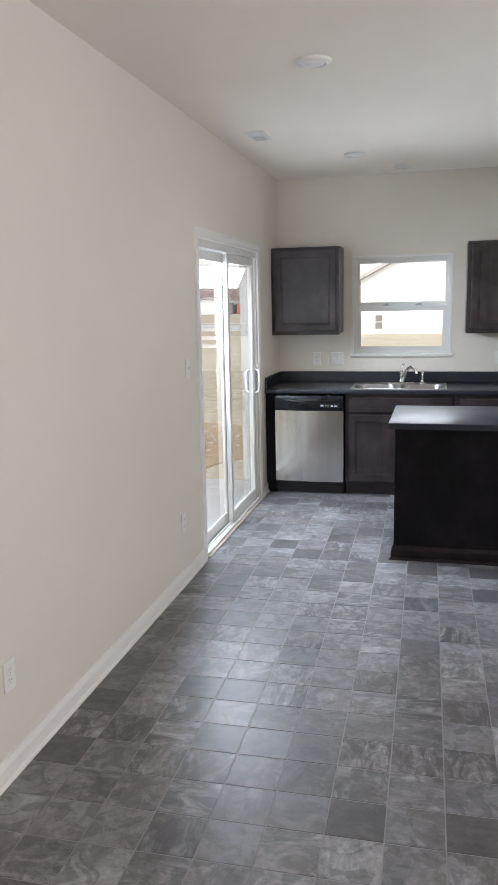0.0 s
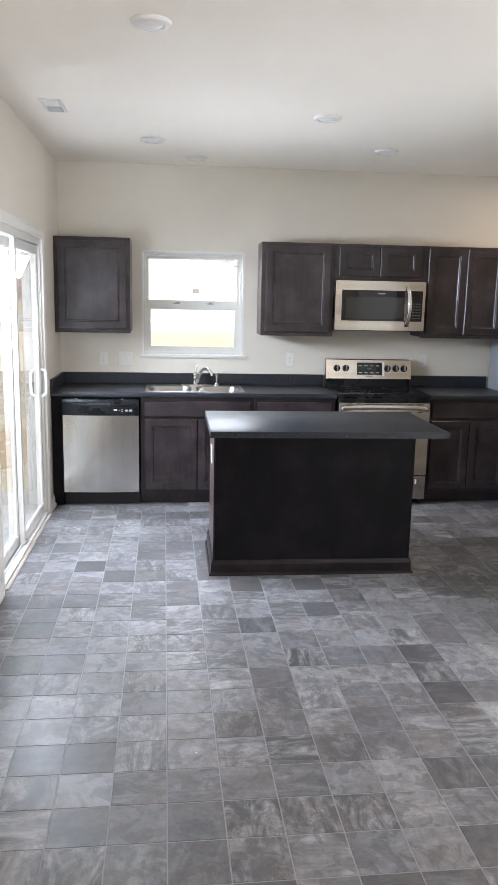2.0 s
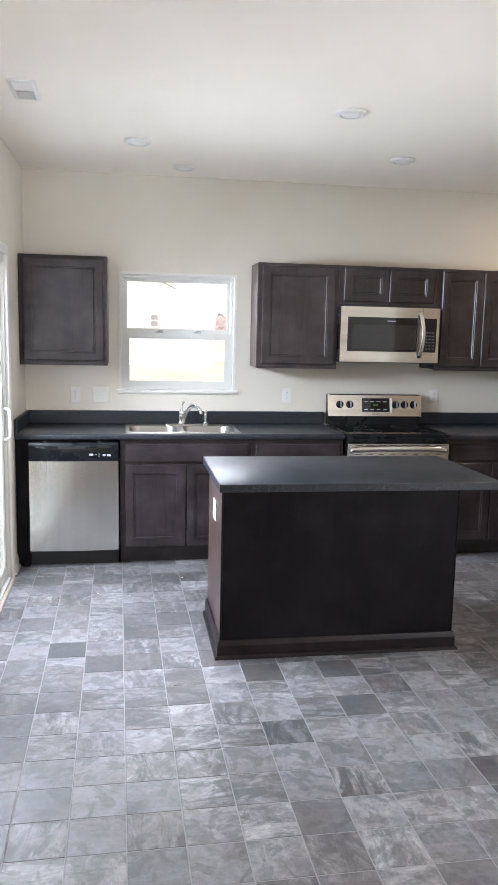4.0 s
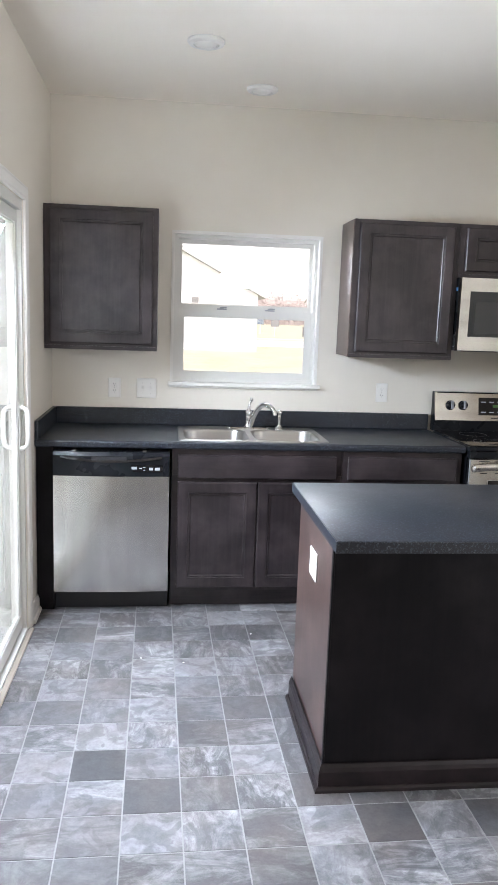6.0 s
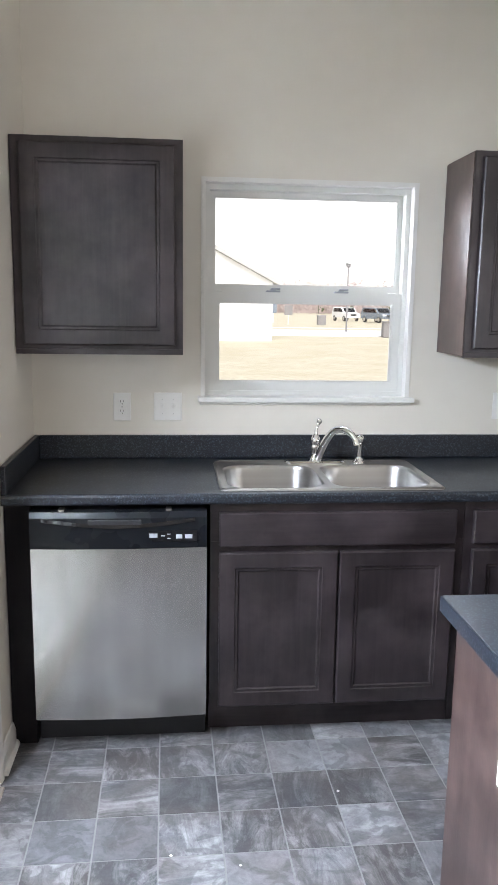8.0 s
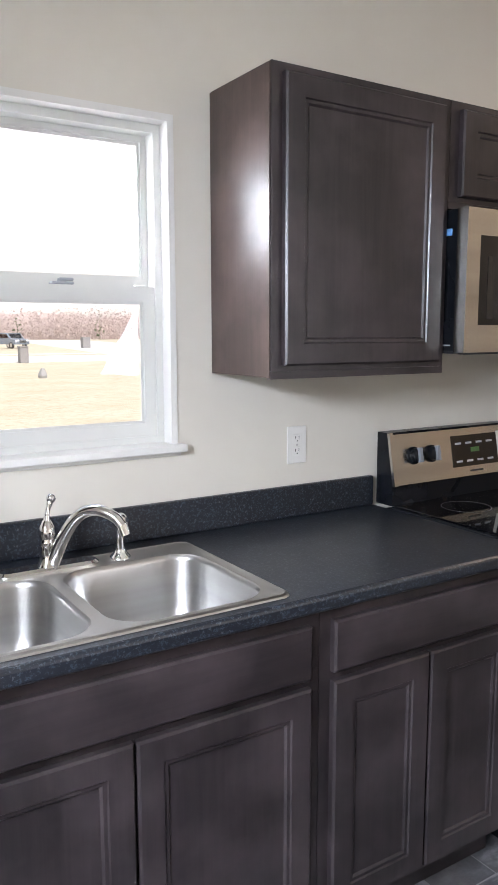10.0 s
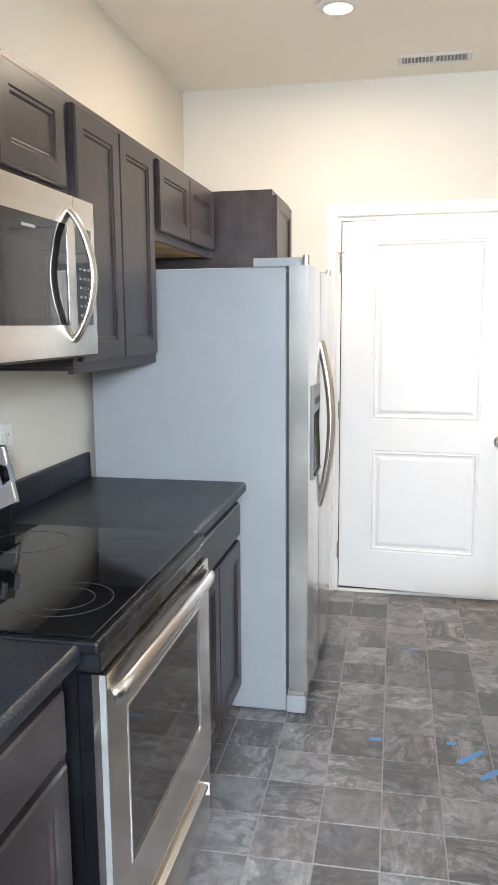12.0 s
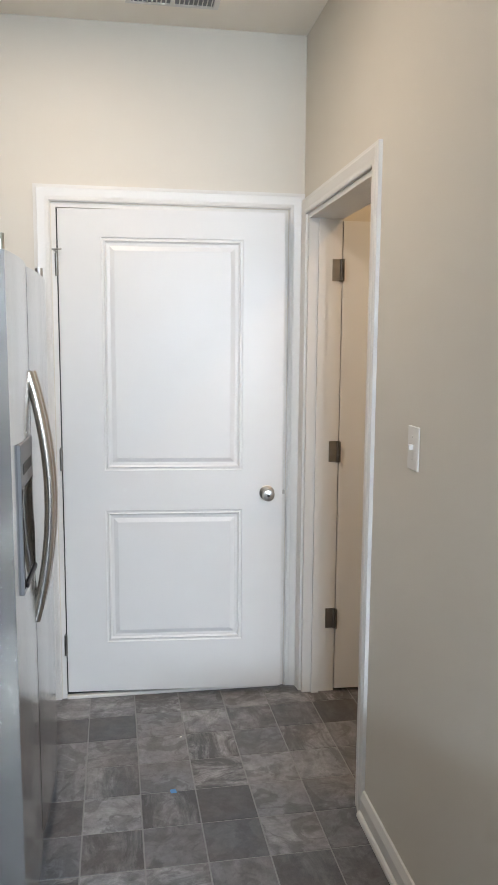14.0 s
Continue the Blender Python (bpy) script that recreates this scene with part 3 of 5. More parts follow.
def east_door():
    jamb = thing("door_frame", (EAST, (DY0 + DY1) / 2, 0), "white painted jamb of the closed door", "door frame", "", "structure")
    part("jamb", join_boxes((EAST, EAST + TH, DY0, DY0 + 0.018, 0, DZ), (EAST, EAST + TH, DY1 - 0.018, DY1, 0, DZ), (EAST, EAST + TH, DY0 + 0.018, DY1 - 0.018, DZ - 0.018, DZ)), TRIM, jamb)
    part("stop", join_boxes((EAST + 0.046, EAST + 0.080, DY0 + 0.018, DY0 + 0.030, 0, DZ - 0.018), (EAST + 0.046, EAST + 0.080, DY1 - 0.030, DY1 - 0.018, 0, DZ - 0.018), (EAST + 0.046, EAST + 0.080, DY0 + 0.030, DY1 - 0.030, DZ - 0.030, DZ - 0.018)), TRIM, jamb)
    part("threshold", box(EAST - 0.012, EAST + TH, DY0 + 0.018, DY1 - 0.018, -0.001, 0.014, 0.003), TRIM, jamb, "pale metal threshold")
    # Dark strip that draws the shade between leaf and threshold
    part("bottom_gap_shade", box(EAST + 0.010, EAST + 0.030, DY0 + 0.02, DY1 - 0.02, 0.0145, 0.024, 0.001), SLOT, jamb, "dark strip for the shade under the door")
    # Dark strip standing in for the shade of the open hinge gap
    part("hinge_gap_shade", join_boxes((EAST + 0.006, EAST + 0.040, DY1 - 0.0205, DY1 - 0.0181, 0.012, DZ - 0.020)), SLOT, jamb, "dark strip for the shade in the hinge gap")
    w, h = 0.916, 2.024
    piv = Vector((EAST + 0.004, DY1 - 0.023, 0.027))
    ob = thing("door_1", piv, "white two-panel door, slightly ajar", "door", "", "structure")
    place = Matrix.Translation(piv) @ Matrix.Rotation(radians(-90 - 4.2), 4, "Z")
    bm = door_leaf(bmesh.new(), w, h)
    bm.transform(place)
    part("door_leaf", bm, DOORP, ob)
    kp = place @ Vector((w - 0.065, 0, 0.865))
    out = (place.to_3x3() @ Vector((0, -1, 0))).normalized()
    k = lathe([(0.032, 0.0), (0.032, 0.004), (0.026, 0.009), (0.012, 0.012), (0.011, 0.028), (0.018, 0.034), (0.026, 0.044), (0.027, 0.056), (0.022, 0.064), (0.010, 0.067), (0.004, 0.067)], kp, out)
    kn = part("door_knob", k, NICKEL, ob, "satin nickel round knob with a key slot", 40)
    part("keyhole", cyl(kp + out * 0.0665, kp + out * 0.069, 0.006, n=12), SLOT, kn)
    ep = place @ Vector((w + 0.002, 0.018, 0.865))
    part("latch", box(ep.x - 0.008, ep.x + 0.008, ep.y - 0.010, ep.y + 0.002, ep.z - 0.008, ep.z + 0.008), NICKEL, ob)
    hinge_set(ob, (EAST - 0.006, DY1 - 0.018), (0.24, 1.04, 1.83), DARKN)
    part("hinge_stop", tube([(EAST - 0.006, DY1 - 0.018, 1.883), (EAST - 0.030, DY1 - 0.006, 1.887), (EAST - 0.034, DY1 - 0.040, 1.889)], 0.004, 8), NICKEL, ob)


def pantry_door():
    jamb = thing("door_frame", ((PX0 + PX1) / 2, SW, 0), "white painted jamb of the pantry doorway", "door frame", "", "structure")
    part("jamb", join_boxes((PX0, PX0 + 0.016, SW - PT, SW, 0, PZ), (PX1 - 0.016, PX1, SW - PT, SW, 0, PZ), (PX0 + 0.016, PX1 - 0.016, SW - PT, SW, PZ - 0.016, PZ)), TRIM, jamb)
    part("stop", join_boxes((PX1 - 0.028, PX1 - 0.016, SW - 0.072, SW - 0.040, 0, PZ - 0.016), (PX0 + 0.016, PX0 + 0.028, SW - 0.072, SW - 0.040, 0, PZ - 0.016)), TRIM, jamb)
    piv = Vector((PX1 - 0.020, SW - PT - 0.003, 0.012))
    ob = thing("door_2", piv, "white pantry door standing wide open", "door", "", "structure")
    bm = door_leaf(bmesh.new(), 0.80, 2.01)
    bm.transform(Matrix.Translation(piv) @ Matrix.Rotation(radians(-92), 4, "Z"))
    part("door_leaf", bm, DOORP, ob)
    for z in (0.335, 1.07, 1.825):
        bm = cyl((PX1 - 0.022, SW - PT + 0.004, z - 0.045), (PX1 - 0.022, SW - PT + 0.004, z + 0.045), 0.006, n=12)
        box(PX1 - 0.0185, PX1 - 0.016, SW - PT + 0.004, SW - PT + 0.041, z - 0.044, z + 0.044, 0, 1, bm)
        box(PX1 - 0.040, PX1 - 0.026, SW - PT - 0.005, SW - PT - 0.0015, z - 0.044, z + 0.044, 0, 1, bm)
        part("hinge", bm, DARKN, ob, "satin nickel butt hinge", 40)


east_door()
pantry_door()


# ---------------------------------------------------------------- cabinets
FACE, FRONT = -0.607, -0.627
CT = 0.925                               # worktop


def base_cabinet(x0, x1, label, drawers, doors, hollow=False, category="cabinet"):
    ob = thing("base_cabinet", ((x0 + x1) / 2, -0.3, 0), label, category, "base cabinets")
    high = 0.745 if hollow else 0.887
    part("body", join_boxes((x0, x1, FACE, -0.004, 0.105, high)), WOOD, ob)
    if hollow:
        part("face_rail", join_boxes((x0, x1, FACE, FACE + 0.018, 0.7455, 0.887)), WOODX, ob)
        for a in (x0, x1 - 0.016):
            part("side_panel", join_boxes((a, a + 0.016, FACE + 0.0185, -0.004, 0.7455, 0.887)), WOOD, ob)
    part("toe_kick", join_boxes((x0, x1, -0.545, -0.535, 0, 0.105)), WOODX, ob)
    for a, b in drawers:
        part("drawer_front", panel_front(a, b, 0.728, 0.852, FRONT, 0.02, 0), WOODX, ob)
    for a, b in doors:
        part("door", panel_front(a, b, 0.125, 0.707, FRONT), WOOD, ob)
    return ob


base_cabinet(0.703, 1.615, "dark espresso sink base cabinet with two panelled doors", [(0.735, 1.585)], [(0.735, 1.158), (1.164, 1.585)], True)
base_cabinet(1.617, 2.285, "dark espresso base cabinet with drawer and two doors", [(1.648, 2.255)], [(1.648, 1.948), (1.954, 2.255)])
base_cabinet(3.068, 3.795, "dark espresso base cabinet between range and refrigerator", [(3.098, 3.765)], [(3.098, 3.428), (3.434, 3.765)])
endp = thing("end_panel", (0.045, -0.3, 0), "narrow dark filler panel beside the dishwasher", "cabinet panel")
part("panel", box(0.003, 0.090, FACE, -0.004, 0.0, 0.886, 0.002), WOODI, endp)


def wall_cabinet(x0, x1, z0, z1, depth, label, doors, group="wall cabinets", under=None):
    ob = thing("wall_cabinet", ((x0 + x1) / 2, -depth / 2, z0), label, "cabinet", group)
    part("body", join_boxes((x0, x1, -depth, -0.003, z0 + 0.02, z1)), WOOD, ob)
    part("bottom", join_boxes((x0 + 0.001, x1 - 0.001, -depth + 0.018, -0.003, z0 + 0.010, z0 + 0.0195)), under or WOODX, ob, "unstained underside" if under else "")
    part("bottom_rail", join_boxes((x0, x1, -depth, -depth + 0.018, z0, z0 + 0.0195)), WOODX, ob)
    for a, b in doors:
        part("door", panel_front(a, b, z0 + 0.034, z1 - 0.022, -depth - 0.02), WOOD, ob)
    return ob


UZ0, UZ1 = 1.374, 2.137
wall_cabinet(0.003, 0.611, UZ0, UZ1, 0.300, "dark espresso wall cabinet with one panelled door", [(0.034, 0.583)])
c2 = wall_cabinet(1.690, 2.296, UZ0, UZ1, 0.300, "dark espresso wall cabinet beside the window", [(1.722, 2.266)])
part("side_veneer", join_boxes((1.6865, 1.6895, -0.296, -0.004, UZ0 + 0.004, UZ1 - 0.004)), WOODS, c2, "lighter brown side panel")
wall_cabinet(2.298, 3.064, 1.842, UZ1, 0.300, "short dark espresso cabinet above the microwave", [(2.334, 2.676), (2.682, 3.030)])
wall_cabinet(3.066, 3.797, UZ0, UZ1, 0.300, "dark espresso wall cabinet with two panelled doors", [(3.098, 3.427), (3.433, 3.765)])
wall_cabinet(3.800, 4.686, 1.825, UZ1, 0.300, "short dark espresso cabinet above the refrigerator", [(3.832, 4.238), (4.244, 4.654)], under=RAWPLY)

tall = thing("pantry_cabinet", (4.95, -0.3, 0), "tall dark espresso pantry cabinet beside the refrigerator", "cabinet")
part("body", join_boxes((4.690, 5.212, -0.590, -0.004, 0.105, UZ1)), WOOD, tall)
part("toe_kick", join_boxes((4.690, 5.212, -0.53, -0.52, 0, 0.105)), WOODX, tall)
part("filler", join_boxes((5.213, EAST - 0.002, -0.585, -0.565, 0.105, UZ1)), WOOD, tall)
part("door", panel_front(4.715, 5.186, 1.375, UZ1 - 0.022, -0.610), WOOD, tall)
part("door", panel_front(4.715, 5.186, 0.125, 1.365, -0.610), WOOD, tall)


# ---------------------------------------------------------------- worktops
def worktop_slab(bm, x0, x1, y0, y1, z1=CT, t=0.038, ends=(False, False)):
    """A slab with its front edge, at y0, rounded."""
    sec = [(y1, z1 - t), (y0 + 0.006, z1 - t), (y0 + 0.001, z1 - t + 0.005), (y0, z1 - t + 0.010), (y0, z1 - 0.010), (y0 + 0.002, z1 - 0.005), (y0 + 0.006, z1 - 0.0015), (y0 + 0.010, z1), (y1, z1)]
    return loft([[Vector((x, a, b)) for a, b in sec] for x in (x0, x1)], bm)


CF = -0.644
SKX0, SKX1, SKY0, SKY1 = 0.735, 1.545, -0.612, -0.100
top = thing("countertop", (1.14, -0.33, 0.887), "black speckled laminate countertop along the wall", "countertop")
bm = bmesh.new()
xs, hy = (0.003, SKX0 + 0.02, SKX1 - 0.02, 2.288), (SKY0 + 0.03, SKY1 - 0.02)
for a, b in zip(xs, xs[1:]):
    worktop_slab(bm, a, b, CF, hy[0])
bmesh.ops.delete(bm, geom=[f for f in bm.faces if len(f.verts) > 4 or (abs(f.calc_center_median().y - hy[0]) < 1e-4)], context="FACES_ONLY")
for a, b, c, d in ((xs[0], xs[1], hy[0], hy[1]), (xs[2], xs[3], hy[0], hy[1]), (xs[0], xs[1], hy[1], -0.003), (xs[1], xs[2], hy[1], -0.003), (xs[2], xs[3], hy[1], -0.003)):
    for z in (CT - 0.038, CT):
        bm.faces.new([bm.verts.new((u, w, z)) for u, w in ((a, c), (b, c), (b, d), (a, d))])
for x in (xs[0], xs[3]):
    bm.faces.new([bm.verts.new((x, y, z)) for y, z in ((CF, CT - 0.03), (CF, CT - 0.010), (CF + 0.010, CT), (-0.003, CT), (-0.003, CT - 0.038), (CF + 0.006, CT - 0.038))])
bmesh.ops.remove_doubles(bm, verts=bm.verts[:], dist=0.0002)
part("slab", bm, COUNTER, top)
part("backsplash", box(0.023, 2.288, -0.022, -0.003, CT, CT + 0.098, 0.004, 2), COUNTER, top)
part("side_splash", box(0.003, 0.022, CF + 0.004, -0.003, CT, CT + 0.098, 0.004, 2), COUNTER, top)
top2 = thing("countertop", (3.43, -0.33, 0.887), "black laminate countertop between range and refrigerator", "countertop")
part("slab", worktop_slab(bmesh.new(), 3.066, 3.796, CF, -0.003), COUNTER, top2)
part("backsplash", box(3.066, 3.796, -0.022, -0.003, CT, CT + 0.098, 0.004, 2), COUNTER, top2)


# ---------------------------------------------------------------- island
IX0, IX1, IY0, IY1 = 1.216, 2.440, -2.240, -1.610


def island():
    ob = thing("kitchen_island", ((IX0 + IX1) / 2, (IY0 + IY1) / 2, 0), "dark espresso island cabinet with panelled base", "island")
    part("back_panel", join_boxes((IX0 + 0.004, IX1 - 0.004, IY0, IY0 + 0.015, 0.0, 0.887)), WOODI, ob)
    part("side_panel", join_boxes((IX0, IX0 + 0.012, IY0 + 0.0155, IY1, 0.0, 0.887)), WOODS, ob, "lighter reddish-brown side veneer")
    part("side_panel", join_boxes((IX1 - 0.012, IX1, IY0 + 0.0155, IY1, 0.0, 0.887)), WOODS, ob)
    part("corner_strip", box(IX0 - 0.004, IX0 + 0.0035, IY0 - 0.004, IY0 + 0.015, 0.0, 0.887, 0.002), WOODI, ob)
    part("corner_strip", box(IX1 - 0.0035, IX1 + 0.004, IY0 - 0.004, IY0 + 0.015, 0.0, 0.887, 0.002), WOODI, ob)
    part("body", join_boxes((IX0 + 0.0125, IX1 - 0.0125, IY0 + 0.0155, IY1 + 0.02, 0.105, 0.886)), WOOD, ob)
    for a, b in ((IX0 + 0.03, 1.829), (1.835, IX1 - 0.03)):
        d = panel_front(a, b, 0.125, 0.852, 0.0)
        d.transform(Matrix.Translation((a + b, IY1 + 0.04, 0)) @ Matrix.Diagonal((-1, -1, 1, 1)))
        part("door", d, WOOD, ob)
    sec = [(0, 0), (0.013, 0), (0.013, 0.068), (0.009, 0.082), (0.004, 0.094), (0, 0.096)]
    shoe = [(0.013, 0), (0.026, 0), (0.024, 0.010), (0.018, 0.017), (0.013, 0.019)]
    cs = [(IX0 - 0.004, IY1, 0), (IX0 - 0.004, IY0 - 0.004, 0), (IX1 + 0.004, IY0 - 0.004, 0), (IX1 + 0.004, IY1, 0)]
    for nm, s in (("base_moulding", sec), ("shoe_moulding", shoe)):
        loops = []
        for i, c in enumerate(cs):
            dx = (-1, -1, 1, 1)[i]
            dy = (0, -1, -1, 0)[i]
            loops.append([Vector(c) + Vector((dx * a, dy * a, b)) for a, b in s])
        part(nm, loft(loops), WOODM, ob)


island()
itop = thing("island_countertop", (1.89, -1.97, 0.887), "black laminate island top with an overhang", "countertop")
TX0, TX1, TY0, TY1 = 1.180, 2.592, -2.412, -1.590
part("slab", box(TX0 + 0.002, TX1 - 0.002, TY0 + 0.002, TY1 - 0.002, 0.887, CT, 0.003, 2), COUNTER, itop, smooth=30)
part("edge_band", join_boxes((TX0, TX1, TY0, TY0 + 0.0018, 0.8875, CT - 0.002), (TX0, TX0 + 0.0018, TY0 + 0.0019, TY1, 0.8875, CT - 0.002), (TX1 - 0.0018, TX1, TY0 + 0.0019, TY1, 0.8875, CT - 0.002)), COUNTER, itop, "black laminate edge band")


# ---------------------------------------------------------------- sink, faucet, sprayer
def sink():
    ob = thing("kitchen_sink", (1.14, -0.36, 0.76), "stainless steel double-bowl drop-in kitchen sink", "sink")
    z = CT
    bm = bmesh.new()
    loops = [rounded(SKX0, SKX1, SKY0, SKY1, z + 0.0008, 0.03), rounded(SKX0 + 0.002, SKX1 - 0.002, SKY0 + 0.002, SKY1 - 0.002, z + 0.005, 0.03),
             rounded(SKX0 + 0.008, SKX1 - 0.008, SKY0 + 0.008, SKY1 - 0.008, z + 0.008, 0.028), rounded(SKX0 + 0.016, SKX1 - 0.016, SKY0 + 0.016, SKY1 - 0.016, z + 0.005, 0.024)]
    rows = [[bm.verts.new(c) for c in lp] for lp in loops]
    for a, b in zip(rows, rows[1:]):
        for k in range(len(a)):
            bm.faces.new((a[k], a[(k + 1) % len(a)], b[(k + 1) % len(b)], b[k]))
    bowls = ((0.768, 1.116, -0.580, -0.195), (1.152, 1.508, -0.580, -0.195))
    holes = []
    for x0, x1, y0, y1 in bowls:
        lp = [rounded(x0 - 0.004, x1 + 0.004, y0 - 0.004, y1 + 0.004, z + 0.005, 0.085, 8), rounded(x0, x1, y0, y1, z + 0.001, 0.082, 8), rounded(x0 + 0.003, x1 - 0.003, y0 + 0.003, y1 - 0.003, z - 0.010, 0.08, 8),
              rounded(x0 + 0.012, x1 - 0.012, y0 + 0.012, y1 - 0.012, z - 0.125, 0.075, 8), rounded(x0 + 0.024, x1 - 0.024, y0 + 0.024, y1 - 0.024, z - 0.150, 0.07, 8), rounded(x0 + 0.05, x1 - 0.05, y0 + 0.05, y1 - 0.05, z - 0.160, 0.05, 8)]
        rs = [[bm.verts.new(c) for c in q] for q in lp]
        for a, b in zip(rs, rs[1:]):
            for k in range(len(a)):
                bm.faces.new((a[k], a[(k + 1) % len(a)], b[(k + 1) % len(b)], b[k]))
        bm.faces.new(rs[-1])
        holes.append(rs[0])
    edges = []
    for lp in (rows[-1], *holes):
        edges += [bm.edges.get((lp[k], lp[(k + 1) % len(lp)])) for k in range(len(lp))]
    bmesh.ops.triangle_fill(bm, use_beauty=True, use_dissolve=False, edges=edges, normal=(0, 0, 1))
    part("basin", bm, SINKST, ob, smooth=35)
    for x0, x1, y0, y1 in bowls:
        c = ((x0 + x1) / 2, (y0 + y1) / 2, z - 0.1605)
        part("drain", lathe([(0.055, 0.0012), (0.054, 0.004), (0.045, 0.004), (0.040, 0.001), (0.012, 0.001)], c), CHROME, ob, "chrome strainer", 40)


def faucet():
    bx, by, z = 1.150, -0.150, CT + 0.005
    ob = thing("faucet", (bx, by, z), "chrome single-lever kitchen faucet with high spout", "faucet")
    p = [rounded(bx - 0.125, bx + 0.125, by - 0.028, by + 0.028, z, 0.027), rounded(bx - 0.125, bx + 0.125, by - 0.028, by + 0.028, z + 0.005, 0.027), rounded(bx - 0.118, bx + 0.118, by - 0.021, by + 0.021, z + 0.011, 0.020)]
    part("base_plate", loft(p), CHROME, ob, smooth=40)
    body = lathe([(0.027, 0.010), (0.024, 0.016), (0.019, 0.030), (0.0175, 0.056), (0.020, 0.062), (0.0205, 0.070), (0.018, 0.076), (0.019, 0.082), (0.021, 0.090), (0.017, 0.106), (0.009, 0.121)], (bx, by, z))
    part("body", body, CHROME, ob, smooth=50)
    lv = tube(arc([(bx, by, z + 0.116), (bx + 0.004, by + 0.004, z + 0.141), (bx + 0.014, by + 0.008, z + 0.170)], 8), [0.008] * 6 + [0.006] * 6 + [0.0075] * 5, 12)
    lathe([(0.004, -0.004), (0.010, 0.0), (0.012, 0.008), (0.009, 0.015), (0.003, 0.018)], (bx + 0.013, by + 0.008, z + 0.164), (0.3, 0.1, 1), 16, lv)
    part("lever", lv, CHROME, ob, smooth=50)
    tip = Vector((0.146, -0.166, 0)).normalized()
    at = lambda d, h: (bx + tip.x * d, by + tip.y * d, z + h)
    sp = arc([at(0.010, 0.012), at(0.042, 0.080), at(0.085, 0.137), at(0.130, 0.154), at(0.175, 0.142), at(0.198, 0.120)], 8)
    part("spout", tube(sp, [0.017 - 0.005 * k / (len(sp) - 1) for k in range(len(sp))], 16), CHROME, ob, smooth=60)
    part("aerator", cyl(at(0.196, 0.125), at(0.204, 0.100), 0.0135, 0.013, 18), CHROME, ob, smooth=40)
    sob = thing("sink_sprayer", (1.333, -0.152, z), "chrome pull-out side sprayer in its holder", "sprayer")
    part("holder", lathe([(0.027, 0.0), (0.026, 0.006), (0.018, 0.013), (0.015, 0.024)], (1.333, -0.152, z)), CHROME, sob, smooth=40)
    part("spray_head", lathe([(0.011, 0.020), (0.009, 0.045), (0.012, 0.075), (0.010, 0.088)], (1.333, -0.152, z)), CHROME, sob, smooth=50)
    part("nozzle", lathe([(0.009, -0.020), (0.015, -0.014), (0.016, 0.004), (0.013, 0.014), (0.005, 0.018)], (1.333, -0.155, z + 0.098), (0.15, -0.6, 0.5)), CHROME, sob, smooth=50)


sink()
faucet()


# ---------------------------------------------------------------- dishwasher
def bars(ob, rows, y, mat=None, d=0.0012, name="print_mark"):
    """Small printed bars (x0, x1, z0, z1) on a face that looks to -y."""
    for x0, x1, z0, z1 in rows:
        part(name, join_boxes((x0, x1, y - d, y, z0, z1)), mat or PRINT, ob)


